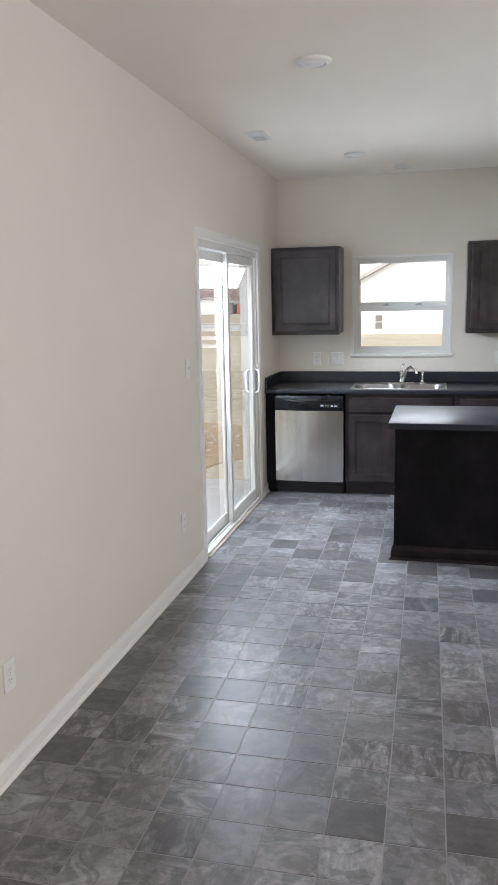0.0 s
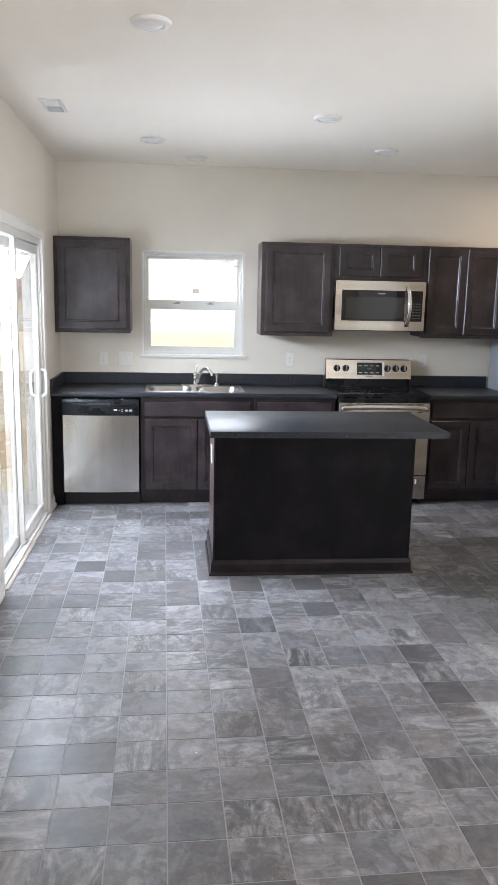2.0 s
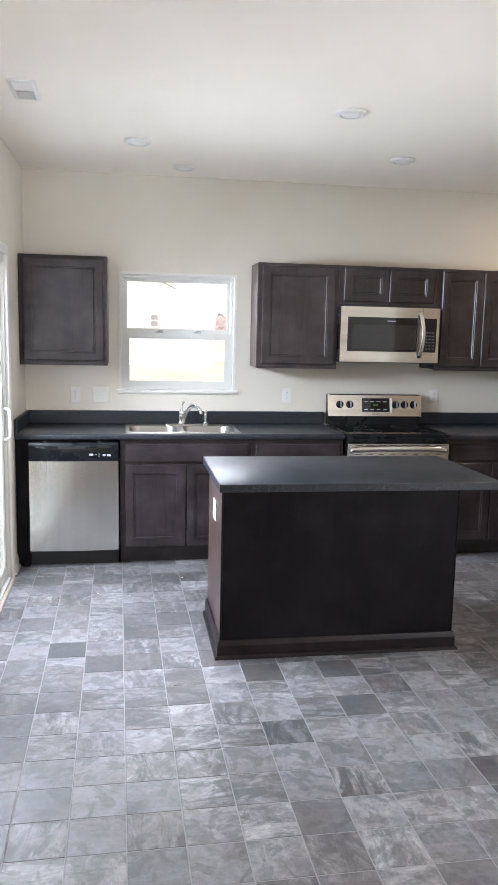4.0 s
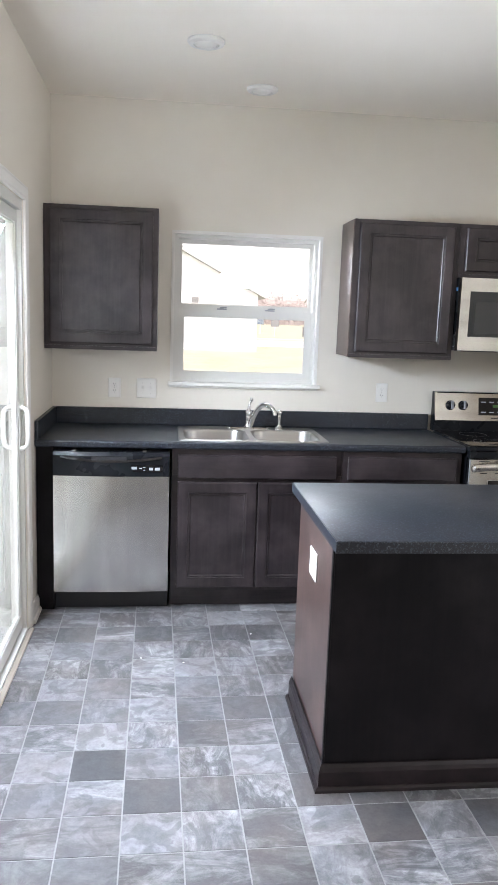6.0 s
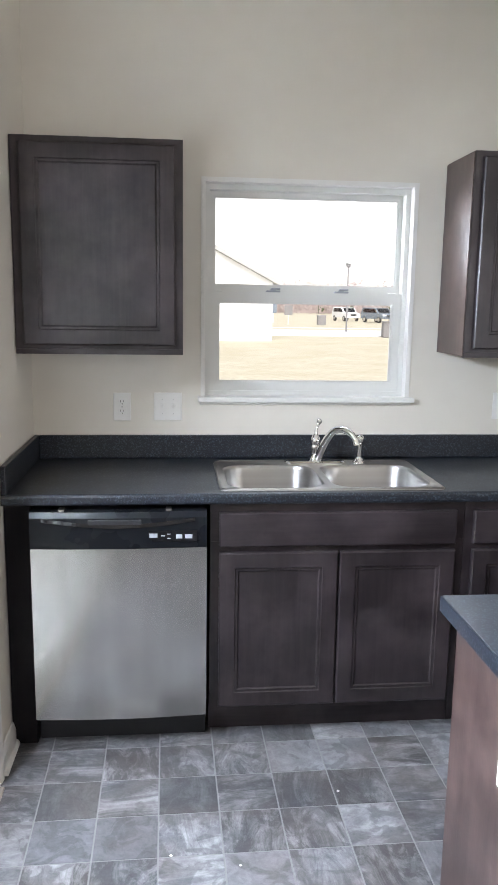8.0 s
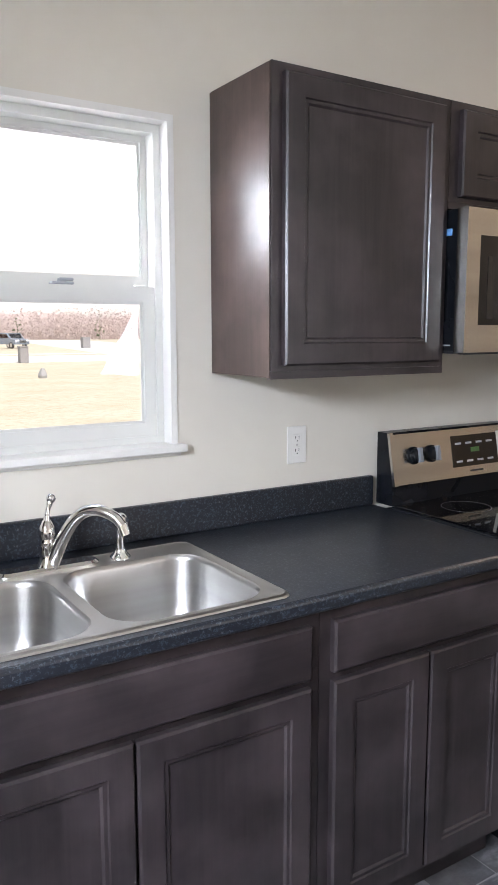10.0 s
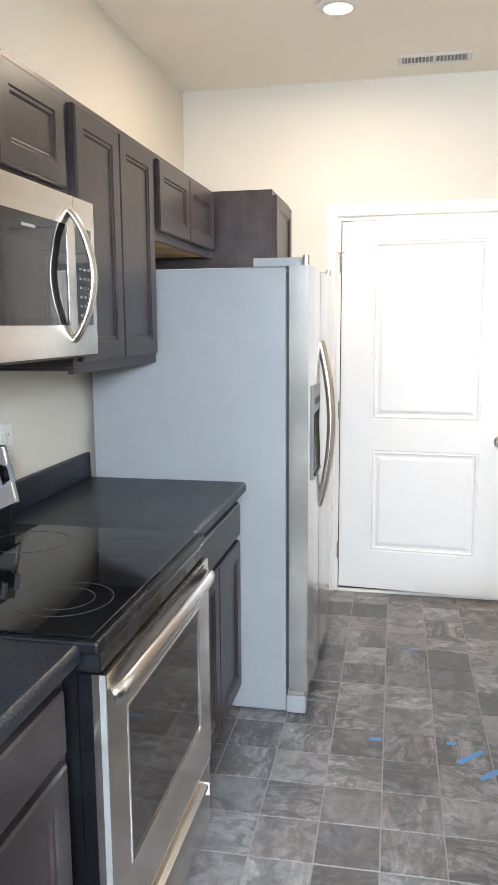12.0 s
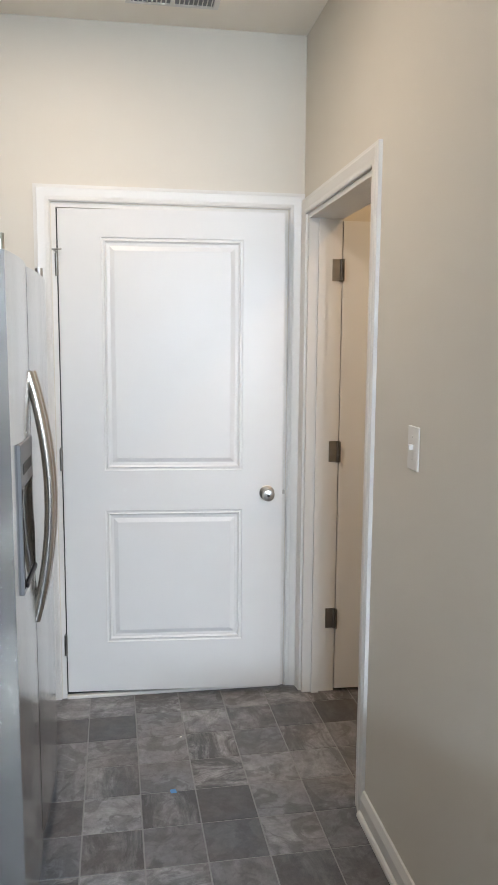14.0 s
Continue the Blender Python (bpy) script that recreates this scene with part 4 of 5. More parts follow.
def dishwasher():
    ob = thing("dishwasher", (0.393, -0.33, 0.0), "stainless steel dishwasher with black control panel", "dishwasher")
    x0, x1 = 0.096, 0.690
    part("body", join_boxes((x0 + 0.004, x1 - 0.004, -0.618, -0.02, 0.10, 0.868)), KICK, ob)
    d = bmesh.new()
    n = 14
    ys = [(x0 + (x1 - x0) * k / n, -0.657 - 0.012 * math.sin(math.pi * k / n)) for k in range(n + 1)]
    lp = [[Vector((x, y, z)) for x, y in ys] + [Vector((x1, -0.620, z)), Vector((x0, -0.620, z))] for z in (0.118, 0.742)]
    loft(lp, d)
    part("door", d, STEEL, ob, "curved brushed stainless steel door", 20)
    ctl = [[Vector((x, y + dy, z)) for x, y in ys] + [Vector((x1, -0.620, z)), Vector((x0, -0.620, z))] for z, dy in ((0.744, -0.002), (0.752, -0.004), (0.850, -0.003), (0.868, 0.010))]
    cp = part("control_panel", loft(ctl), BLACKP, ob, "black curved control panel", 30)
    grip = [[Vector((x, -0.6685 - 0.007 * math.sin(math.pi * (x - x0) / (x1 - x0)) + (0.003 if k else 0.0), 0.838 - 0.022 * math.sin(math.pi * (x - x0 - 0.04) / (x1 - x0 - 0.08)) + k * 0.012)) for x in [x0 + 0.04 + (x1 - x0 - 0.08) * j / 16 for j in range(17)]] for k in (0, 1)]
    g = bmesh.new()
    a, b = [[g.verts.new(c) for c in r] for r in grip]
    for k in range(16):
        g.faces.new((a[k], a[k + 1], b[k + 1], b[k]))
    gg = bmesh.ops.extrude_face_region(g, geom=g.faces[:])
    bmesh.ops.translate(g, verts=[v for v in gg["geom"] if isinstance(v, bmesh.types.BMVert)], vec=(0, 0.006, 0))
    part("grip", g, BLACKG, cp)
    part("grip_pocket", box(0.290, 0.470, -0.6735, -0.664, 0.826, 0.846, 0.003), KICK, cp)
    part("display", join_boxes((0.345, 0.655, -0.6708, -0.6640, 0.768, 0.806)), BLACKG, cp)
    bars(cp, [(0.362, 0.425, 0.785, 0.791), (0.495, 0.522, 0.782, 0.796), (0.535, 0.548, 0.786, 0.790), (0.555, 0.566, 0.777, 0.780), (0.555, 0.566, 0.792, 0.795), (0.585, 0.606, 0.778, 0.792), (0.615, 0.640, 0.778, 0.792)], -0.6708)
    part("kick_plate", join_boxes((x0, x1, -0.575, -0.560, 0.0, 0.114)), KICK, ob, "black kick plate")
    for bx in (0.20, 0.56):
        part("mounting_bracket", box(bx - 0.010, bx + 0.010, -0.650, -0.615, 0.869, 0.876, 0.001), NICKEL, ob)


dishwasher()


# ---------------------------------------------------------------- range
def kitchen_range():
    x0, x1 = 2.300, 3.060
    ob = thing("electric_range", (2.68, -0.34, 0), "stainless electric range with black glass cooktop", "stove")
    part("body", join_boxes((x0 + 0.003, x1 - 0.003, -0.628, -0.018, 0.04, 0.905)), BLACKS, ob, "black enamelled body")
    for fx in (x0 + 0.05, x1 - 0.05):
        for fy in (-0.58, -0.07):
            part("foot", cyl((fx, fy, 0.0), (fx, fy, 0.04), 0.018, n=12), RUBBER, ob)
    part("cooktop_rim", box(x0 - 0.006, x1 + 0.006, -0.678, -0.095, 0.905, 0.930, 0.006, 2), BLACKP, ob)
    ctop = part("cooktop", box(x0 + 0.008, x1 - 0.008, -0.660, -0.100, 0.9305, 0.9345, 0.002), BLACKG, ob, "glossy black ceramic glass cooktop")
    for cx, cy, r in ((2.49, -0.52, 0.105), (2.88, -0.52, 0.085), (2.49, -0.24, 0.080), (2.88, -0.24, 0.105), (2.49, -0.52, 0.066)):
        part("burner_ring", loft([ring((cx, cy, 0.9346 + d), (0, 0, 1), q, 48) for q, d in ((r, 0.0), (r, 0.0005), (r - 0.0025, 0.0005), (r - 0.0025, 0.0))], None, (False, False)), material("burner_print", (0.035, 0.036, 0.038), 0.4) if "burner_print" not in bpy.data.materials else bpy.data.materials["burner_print"], ctop)
    # oven door
    yd = -0.688
    ox0, ox1, oz0, oz1 = x0 + 0.004, x1 - 0.004, 0.262, 0.862
    wx0, wx1, wz0, wz1 = 2.408, 2.952, 0.400, 0.748
    od = part("oven_door", frame_ring(ox0, ox1, oz0, oz1, wx0, wx1, wz0, wz1, yd, yd + 0.030), STEELX, ob, "brushed stainless oven door")
    part("door_core", join_boxes((ox0 + 0.006, ox1 - 0.006, yd + 0.0305, -0.6285, oz0 + 0.004, oz1 - 0.004)), BLACKS, od)
    # The bright reflection on this edge is put in as a pale strip
    part("edge_glint", box(ox0 - 0.0026, ox0 - 0.0003, yd + 0.002, yd + 0.014, oz0, oz1), EDGE, od, "pale strip for the reflection on the door edge")
    part("oven_window", box(wx0 + 0.0005, wx1 - 0.0005, yd + 0.0025, yd + 0.0160, wz0 + 0.0005, wz1 - 0.0005), SMOKE, od, "dark oven window")
    part("window_trim", frame_ring(wx0 - 0.004, wx1 + 0.004, wz0 - 0.004, wz1 + 0.004, wx0, wx1, wz0, wz1, yd - 0.0015, yd - 0.0001), CHROME, od)
    for k in range(8):
        vx = x0 + 0.05 + k * 0.085
        part("vent_slot", join_boxes((vx, vx + 0.06, yd - 0.001, yd + 0.001, 0.850, 0.855)), SLOT, od)
        part("vent_slot", join_boxes((vx + 0.01, vx + 0.05, yd - 0.001, yd + 0.001, 0.786, 0.790)), SLOT, od)
    pts = arc([(x0 + 0.022, yd, 0.815), (x0 + 0.045, yd - 0.016, 0.820), (x0 + 0.14, yd - 0.025, 0.826), (2.68, yd - 0.031, 0.829), (x1 - 0.14, yd - 0.025, 0.826), (x1 - 0.045, yd - 0.016, 0.820), (x1 - 0.022, yd, 0.815)], 8)
    hb = tube(pts, 0.0135, 14)
    for v in hb.verts:
        v.co.z = 0.822 + (v.co.z - 0.822) * 1.5
    part("door_handle", hb, SATIN, od, "bowed stainless handle", 60)
    part("control_strip", box(x0 + 0.002, x1 - 0.002, -0.678, -0.628, 0.866, 0.904, 0.003), BLACKP, ob)
    dr = part("storage_drawer", box(ox0, ox1, -0.686, -0.628, 0.055, 0.254, 0.003), STEELX, ob, "stainless storage drawer")
    sec = [(0, 0), (0, 0.040), (-0.016, 0.036), (-0.018, 0.030), (-0.004, 0.004)]
    part("drawer_handle", loft([[Vector((x, -0.686 + a, 0.185 + b)) for a, b in sec] for x in (2.395, 2.965)]), STEELX, dr)
    part("drawer_end", box(2.965, 2.975, -0.705, -0.686, 0.187, 0.224, 0.002), PLATE, dr)
    # back guard
    sec = [(-0.018, 0.93), (-0.095, 0.93), (-0.095, 1.000), (-0.105, 1.003), (-0.075, 1.160), (-0.066, 1.168), (-0.018, 1.168)]
    part("backguard_frame", loft([[Vector((x, a, b)) for a, b in sec] for x in (x0 + 0.004, x1 - 0.004)]), BLACKP, ob, "black backguard housing")
    tilt = math.atan2(0.030, 0.157)

    def on_guard(u, w, out=0.0):
        """A place on the slanted panel: u along x, w up the slope from its lower edge."""
        return Vector((u, -0.105 + w * math.sin(tilt) - out * math.cos(tilt), 1.003 + w * math.cos(tilt) + out * math.sin(tilt) * -1 * -1))
    pl = [[on_guard(u, w, o) for u, w in ((x0 + 0.002, -0.004), (x1 - 0.002, -0.004), (x1 - 0.002, 0.162), (x0 + 0.002, 0.162))] for o in (0.0, 0.004)]
    gp = part("control_panel", loft(pl), STEELX, ob, "brushed stainless control panel")
    for sx in (x0 - 0.002, x1 - 0.012):
        part("end_cap", loft([[on_guard(u, w, o) for u, w in ((sx, -0.006), (sx + 0.014, -0.006), (sx + 0.014, 0.168), (sx, 0.168))] for o in (-0.004, 0.007)]), STEELX, ob)
    nrm = (on_guard(0, 0, 1) - on_guard(0, 0, 0)).normalized()
    for kx in (x0 + 0.095, x0 + 0.175, x1 - 0.210, x1 - 0.135, x1 - 0.060):
        c = on_guard(kx, 0.088, 0.004)
        k = lathe([(0.030, 0.0), (0.029, 0.006), (0.024, 0.010), (0.022, 0.026), (0.018, 0.029)], c, nrm, 20)
        kk = part("knob", k, BLACKP, ob, "black dial knob", 40)
        part("knob_grip", loft([[on_guard(kx + a, 0.088 + b, o) for a, b in ((-0.006, -0.024), (0.006, -0.024), (0.006, 0.024), (-0.006, 0.024))] for o in (0.030, 0.044)]), GRIP, kk, "pale silver grip")
    dp = part("display", loft([[on_guard(u, w, o) for u, w in ((2.575, 0.030), (2.800, 0.030), (2.800, 0.138), (2.575, 0.138))] for o in (0.0035, 0.0058)]), BLACKG, gp, "black clock display")
    for r in range(2):
        for c in range(4):
            u, w = 2.590 + c * 0.052, 0.045 + r * 0.062
            part("print_mark", loft([[on_guard(a, b, o) for a, b in ((u, w), (u + 0.030, w), (u + 0.030, w + 0.007), (u, w + 0.007))] for o in (0.0059, 0.0064)]), PRINT, dp)
    part("paper_tag", loft([[on_guard(a, b, o) for a, b in ((2.803, 0.020), (2.822, 0.020), (2.822, 0.142), (2.803, 0.142))] for o in (0.0042, 0.0050)]), PLATE, gp, "white paper strip")
    part("clock_digits", loft([[on_guard(a, b, o) for a, b in ((2.665, 0.078), (2.708, 0.078), (2.708, 0.094), (2.665, 0.094))] for o in (0.0059, 0.0064)]), material("green_digits", (0.06, 0.14, 0.04), 0.4), dp)
    part("print_mark", loft([[on_guard(a, b, o) for a, b in ((2.655, 0.010), (2.720, 0.010), (2.720, 0.016), (2.655, 0.016))] for o in (0.0041, 0.0048)]), SLOT, gp)


kitchen_range()


# ---------------------------------------------------------------- microwave
def microwave():
    x0, x1, z0, z1, y = 2.298, 3.062, 1.434, 1.838, -0.378
    ob = thing("microwave", (2.68, -0.19, z0), "stainless over-the-range microwave with black glass door", "microwave")
    part("body", join_boxes((x0 + 0.004, x1 - 0.004, y + 0.042, -0.006, z0 + 0.004, z1)), BLACKP, ob, "black painted case")
    gx0, gx1, gz0, gz1 = 2.352, 2.890, 1.512, 1.764
    px0, px1 = 2.936, 3.040
    fr = part("door", frame_ring(x0, 2.930, z0, z1, gx0, gx1, gz0, gz1, y, y + 0.040), STEELX, ob, "brushed stainless door frame")
    part("control_frame", frame_ring(2.9315, x1, z0, z1, px0, px1, gz0, gz1, y, y + 0.040), STEELX, ob, "brushed stainless surround of the keypad")
    gl = part("door_glass", box(gx0 + 0.0004, gx1 - 0.0004, y + 0.0015, y + 0.03, gz0 + 0.0004, gz1 - 0.0004), BLACKG, fr, "black glass with a viewing mesh")
    part("viewing_mesh", join_boxes((2.388, 2.875, y + 0.0003, y + 0.0014, 1.530, 1.708)), SMOKE, gl, "smoked viewing window")
    bars(gl, [(2.655, 2.720, 1.734, 1.741)], y + 0.0016)
    cp = part("control_panel", box(px0 + 0.0004, px1 - 0.0004, y + 0.0015, y + 0.03, gz0 + 0.0004, gz1 - 0.0004), BLACKG, ob, "black keypad")
    bars(cp, [(px0 + 0.022 + 0.026 * (k % 3), px0 + 0.036 + 0.026 * (k % 3), 1.535 + 0.024 * (k // 3), 1.541 + 0.024 * (k // 3)) for k in range(18)], y + 0.0016, BEZEL)
    h = arc([(2.912, y, 1.800), (2.913, y - 0.022, 1.770), (2.916, y - 0.046, 1.705), (2.917, y - 0.056, 1.636), (2.916, y - 0.046, 1.567), (2.913, y - 0.022, 1.502), (2.912, y, 1.472)], 8)
    hb = tube(h, 0.009, 14)
    for v in hb.verts:
        v.co.x = 2.915 + (v.co.x - 2.915) * 1.8
    part("handle", hb, SATIN, fr, "bowed stainless handle", 60)
    part("underside", join_boxes((x0 + 0.006, x1 - 0.006, y + 0.045, -0.01, z0 - 0.004, z0 + 0.0035)), KICK, ob)
    part("vent_grille", join_boxes((x0 + 0.02, x1 - 0.02, y + 0.004, y + 0.04, z0 - 0.006, z0 - 0.0005)), KICK, ob)
    part("tape_scrap", box(x0 - 0.001, x0 + 0.004, y + 0.060, y + 0.085, 1.765, 1.785, 0.001), TAPE, ob, "scrap of blue film")
    part("label", join_boxes((x0 + 0.0028, x0 + 0.004, y + 0.055, y + 0.085, 1.452, 1.456)), PRINT, ob)


microwave()


# ---------------------------------------------------------------- refrigerator
def refrigerator():
    x0, x1 = 3.806, 4.680
    ob = thing("refrigerator", (4.24, -0.42, 0), "side-by-side refrigerator, stainless doors and grey sides", "refrigerator")
    part("body", box(x0, x1, -0.794, -0.035, 0.012, 1.716, 0.004), GREYP, ob, "grey textured steel cabinet")
    part("gasket", join_boxes((x0 + 0.012, x1 - 0.012, -0.806, -0.794, 0.10, 1.70)), SLOT, ob)

    def leaf(name, a, b):
        sec = []
        for k in range(13):
            u = k / 12
            sec.append((a + (b - a) * u, -0.868 - 0.020 * math.sin(math.pi * (0.15 + 0.7 * u))))
        lp = [[Vector((x, y, z)) for x, y in sec] + [Vector((b, -0.806, z)), Vector((a, -0.806, z))] for z in (0.098, 0.104, 1.712, 1.720)]
        return part(name, loft(lp), STEEL, ob, "", 40)

    fz, fd = leaf("freezer_door", x0 + 0.002, 4.178), leaf("fridge_door", 4.186, x1 - 0.002)
    for hx, dr, s in ((4.150, fz, -1), (4.214, fd, 1)):
        h = [(hx + s * 0.003 * math.sin(math.pi * k / 24), -0.878 - 0.048 * math.sin(math.pi * k / 24) ** 0.85, 1.442 - 0.680 * k / 24) for k in range(25)]
        part("handle", tube(h, 0.0145, 14), SATIN, dr, "long bowed stainless handle", 60)
    disp = part("dispenser", box(3.865, 4.085, -0.8905, -0.870, 0.925, 1.285, 0.002), BEZEL, fz, "grey ice and water dispenser")
    part("dispenser_recess", box(3.872, 4.078, -0.8920, -0.885, 0.940, 1.180, 0.0005), BLACKG, disp)
    part("dispenser_buttons", join_boxes((3.900, 4.050, -0.8920, -0.8900, 1.210, 1.235)), SLOT, disp)
    part("drip_tray", box(3.885, 4.065, -0.898, -0.892, 0.938, 0.950, 0.002), KICK, disp)
    part("toe_grille", box(x0 + 0.02, x1 - 0.02, -0.80, -0.770, 0.02, 0.085, 0.003), KICK, ob)
    for hx in (x0 + 0.004, x1 - 0.064):
        part("hinge_cover", box(hx, hx + 0.060, -0.852, -0.672, 1.7165, 1.748, 0.003), GREYP, ob, "grey hinge cover")
        part("hinge_pin", cyl((hx + 0.03, -0.862, 1.716), (hx + 0.03, -0.862, 1.758), 0.012, n=14), NICKEL, ob)
        part("foot_cover", box(hx, hx + 0.060, -0.872, -0.795, 0.004, 0.075, 0.004), GREYP, ob, "pale grey foot cover")
        part("foot_bracket", box(hx + 0.004, hx + 0.056, -0.866, -0.800, 0.078, 0.096, 0.002), NICKEL, ob)


refrigerator()


# ---------------------------------------------------------------- wall plates
def plate(kind, p, out, wide=0.072, high=0.116, gangs=1, label=""):
    """A wall plate with its face towards out; kind: outlet, toggle or blank."""
    name = {"outlet": "electrical_outlet", "toggle": "light_switch", "blank": "blank_plate"}[kind]
    ob = thing(name, p, label, {"outlet": "outlet", "toggle": "light switch", "blank": "wall plate"}[kind])
    o = Vector(out)
    side = o.cross(Vector((0, 0, 1)))

    def block(u0, u1, z0, z1, d0, d1, bev=0.0):
        bm = box(u0, u1, -d1, -d0, z0, z1, bev)
        m = Matrix((( -side.x, -o.x, 0, p[0]), (-side.y, -o.y, 0, p[1]), (0, 0, 1, p[2]), (0, 0, 0, 1)))
        bm.transform(m)
        return bm
    w, h = wide / 2, high / 2
    body = part("cover_plate", block(-w, w, -h, h, 0.0005, 0.006, 0.002), PLATE, ob)
    for g in range(gangs):
        c = (g - (gangs - 1) / 2) * 0.046
        if kind == "outlet":
            for z in (-0.0195, 0.0195):
                f = part("receptacle", block(c - 0.0165, c + 0.0165, z - 0.014, z + 0.014, 0.006, 0.0075, 0.0006), PLATE, ob)
                for u in (-0.0065, 0.0065):
                    part("slot", block(c + u - 0.001, c + u + 0.001, z - 0.001, z + 0.008, 0.0074, 0.0079), SLOT, f)
                part("slot", block(c - 0.002, c + 0.002, z - 0.009, z - 0.005, 0.0074, 0.0079), SLOT, f)
            part("screw", block(c - 0.003, c + 0.003, -0.003, 0.003, 0.006, 0.0068), NICKEL, body)
        elif kind == "toggle":
            part("toggle", block(c - 0.005, c + 0.005, -0.004, 0.010, 0.006, 0.018, 0.001), PLATE, ob)
            for z in (-0.030, 0.030):
                part("screw", block(c - 0.002, c + 0.002, z - 0.002, z + 0.002, 0.006, 0.0066), NICKEL, body)
        else:
            part("screw", block(c - 0.002, c + 0.002, -0.002, 0.002, 0.006, 0.0066), NICKEL, body)


plate("outlet", (0.362, 0, 1.140), (0, -1, 0), label="white duplex outlet above the countertop")
plate("toggle", (0.550, 0, 1.141), (0, -1, 0), 0.116, gangs=2, label="white double toggle switch above the countertop")
plate("outlet", (1.985, 0, 1.148), (0, -1, 0), label="white duplex outlet under the wall cabinet")
plate("outlet", (3.200, 0, 1.152), (0, -1, 0), label="white duplex outlet behind the range")
plate("toggle", (0, -2.725, 1.285), (1, 0, 0), label="white toggle switch beside the sliding door")
plate("outlet", (0, -2.900, 0.373), (1, 0, 0), label="white duplex outlet low on the wall")
plate("outlet", (0, -4.848, 0.374), (1, 0, 0), label="white duplex outlet low on the wall")
plate("toggle", (3.950, SW, 1.252), (0, 1, 0), label="white toggle switch beside the pantry doorway")
plate("outlet", (IX0, -1.930, 0.695), (-1, 0, 0), 0.118, 0.104, label="white duplex outlet on the island side")


# ---------------------------------------------------------------- ceiling
def disc_light(x, y, lit=False):
    ob = thing("ceiling_light", (x, y, H), "round white flush disc light, " + ("switched on" if lit else "switched off"), "ceiling light", "disc lights")
    part("trim_ring", lathe([(0.082, 0.0), (0.083, 0.006), (0.078, 0.014), (0.066, 0.019), (0.056, 0.019), (0.054, 0.012)], (x, y, H), (0, 0, -1), 40), TRIM, ob, smooth=35)
    part("diffuser", lathe([(0.055, 0.010), (0.050, 0.016), (0.030, 0.020), (0.008, 0.021)], (x, y, H), (0, 0, -1), 32), LIT if lit else DIFF, ob, smooth=40)


for lx, ly in ((0.880, -3.365), (0.815, -1.000), (1.142, -0.355), (1.890, -1.880), (2.515, -0.925)):
    disc_light(lx, ly)
disc_light(4.290, -0.927, True)
lamp = new("ceiling_light_glow", bpy.data.lights.new("ceiling_light_glow", "AREA"))
lamp.data.shape, lamp.data.size, lamp.data.energy, lamp.data.color = "DISK", 0.11, 5.0, (1.0, 0.84, 0.66)
lamp.matrix_world = look((4.290, -0.927, H - 0.024), (4.290, -0.927, 0))
lamp2 = new("pantry_light_glow", bpy.data.lights.new("pantry_light_glow", "AREA"))
lamp2.data.shape, lamp2.data.size, lamp2.data.energy, lamp2.data.color = "DISK", 0.11, 4, (1.0, 0.72, 0.44)
lamp2.matrix_world = look((4.2, -2.65, H - 0.024), (4.2, -2.65, 0))
disc_light(4.2, -2.65, True)


def register(x0, x1, y0, y1, label, cross):
    """A ceiling register: frame, dark duct and slats; cross: slats across its length."""
    ob = thing("ceiling_vent", ((x0 + x1) / 2, (y0 + y1) / 2, H), label, "air vent", "ceiling vents")
    m = 0.022
    z0, z1 = H - 0.006, H
    fr = bmesh.new()
    loft([[Vector((a, b, z)) for a, b in ((x0 + i, y0 + i), (x1 - i, y0 + i), (x1 - i, y1 - i), (x0 + i, y1 - i))] for i, z in ((0, z1), (0.003, z0 + 0.002), (0.010, z0), (m, z0), (m, z1))], fr, (False, False))
    part("frame", fr, TRIM, ob)
    part("backing", join_boxes((x0 + m, x1 - m, y0 + m, y1 - m, H - 0.0012, H - 0.0006)), BEZEL, ob)
    if cross:
        n = int((y1 - y0 - 2 * m) / 0.0165)
        for k in range(n):
            y = y0 + m + (k + 0.5) * (y1 - y0 - 2 * m) / n
            if abs(y - (y0 + y1) / 2) < 0.010:
                continue
            b = box(x0 + m, x1 - m, -0.0007, 0.0007, -0.0035, 0.0035)
            b.transform(Matrix.Translation((0, y, H - 0.0055)) @ Matrix.Rotation(radians(38 if y < (y0 + y1) / 2 else -38), 4, "X"))
            part("slat", b, TRIM, ob)
        part("damper_bar", box(x0 + m, x1 - m, (y0 + y1) / 2 - 0.008, (y0 + y1) / 2 + 0.008, z0, z1 - 0.0014), TRIM, ob)
    else:
        for k in range(5):
            x = x0 + m + (k + 0.5) * (x1 - x0 - 2 * m) / 5
            part("slat", box(x - 0.0015, x + 0.0015, y0 + m, y1 - m, z0, z1 - 0.0014), TRIM, ob)


register(0.200, 0.330, -2.030, -1.720, "white metal ceiling register near the sliding door", True)
register(4.945, 5.080, -1.495, -1.150, "white metal ceiling register near the door", True)


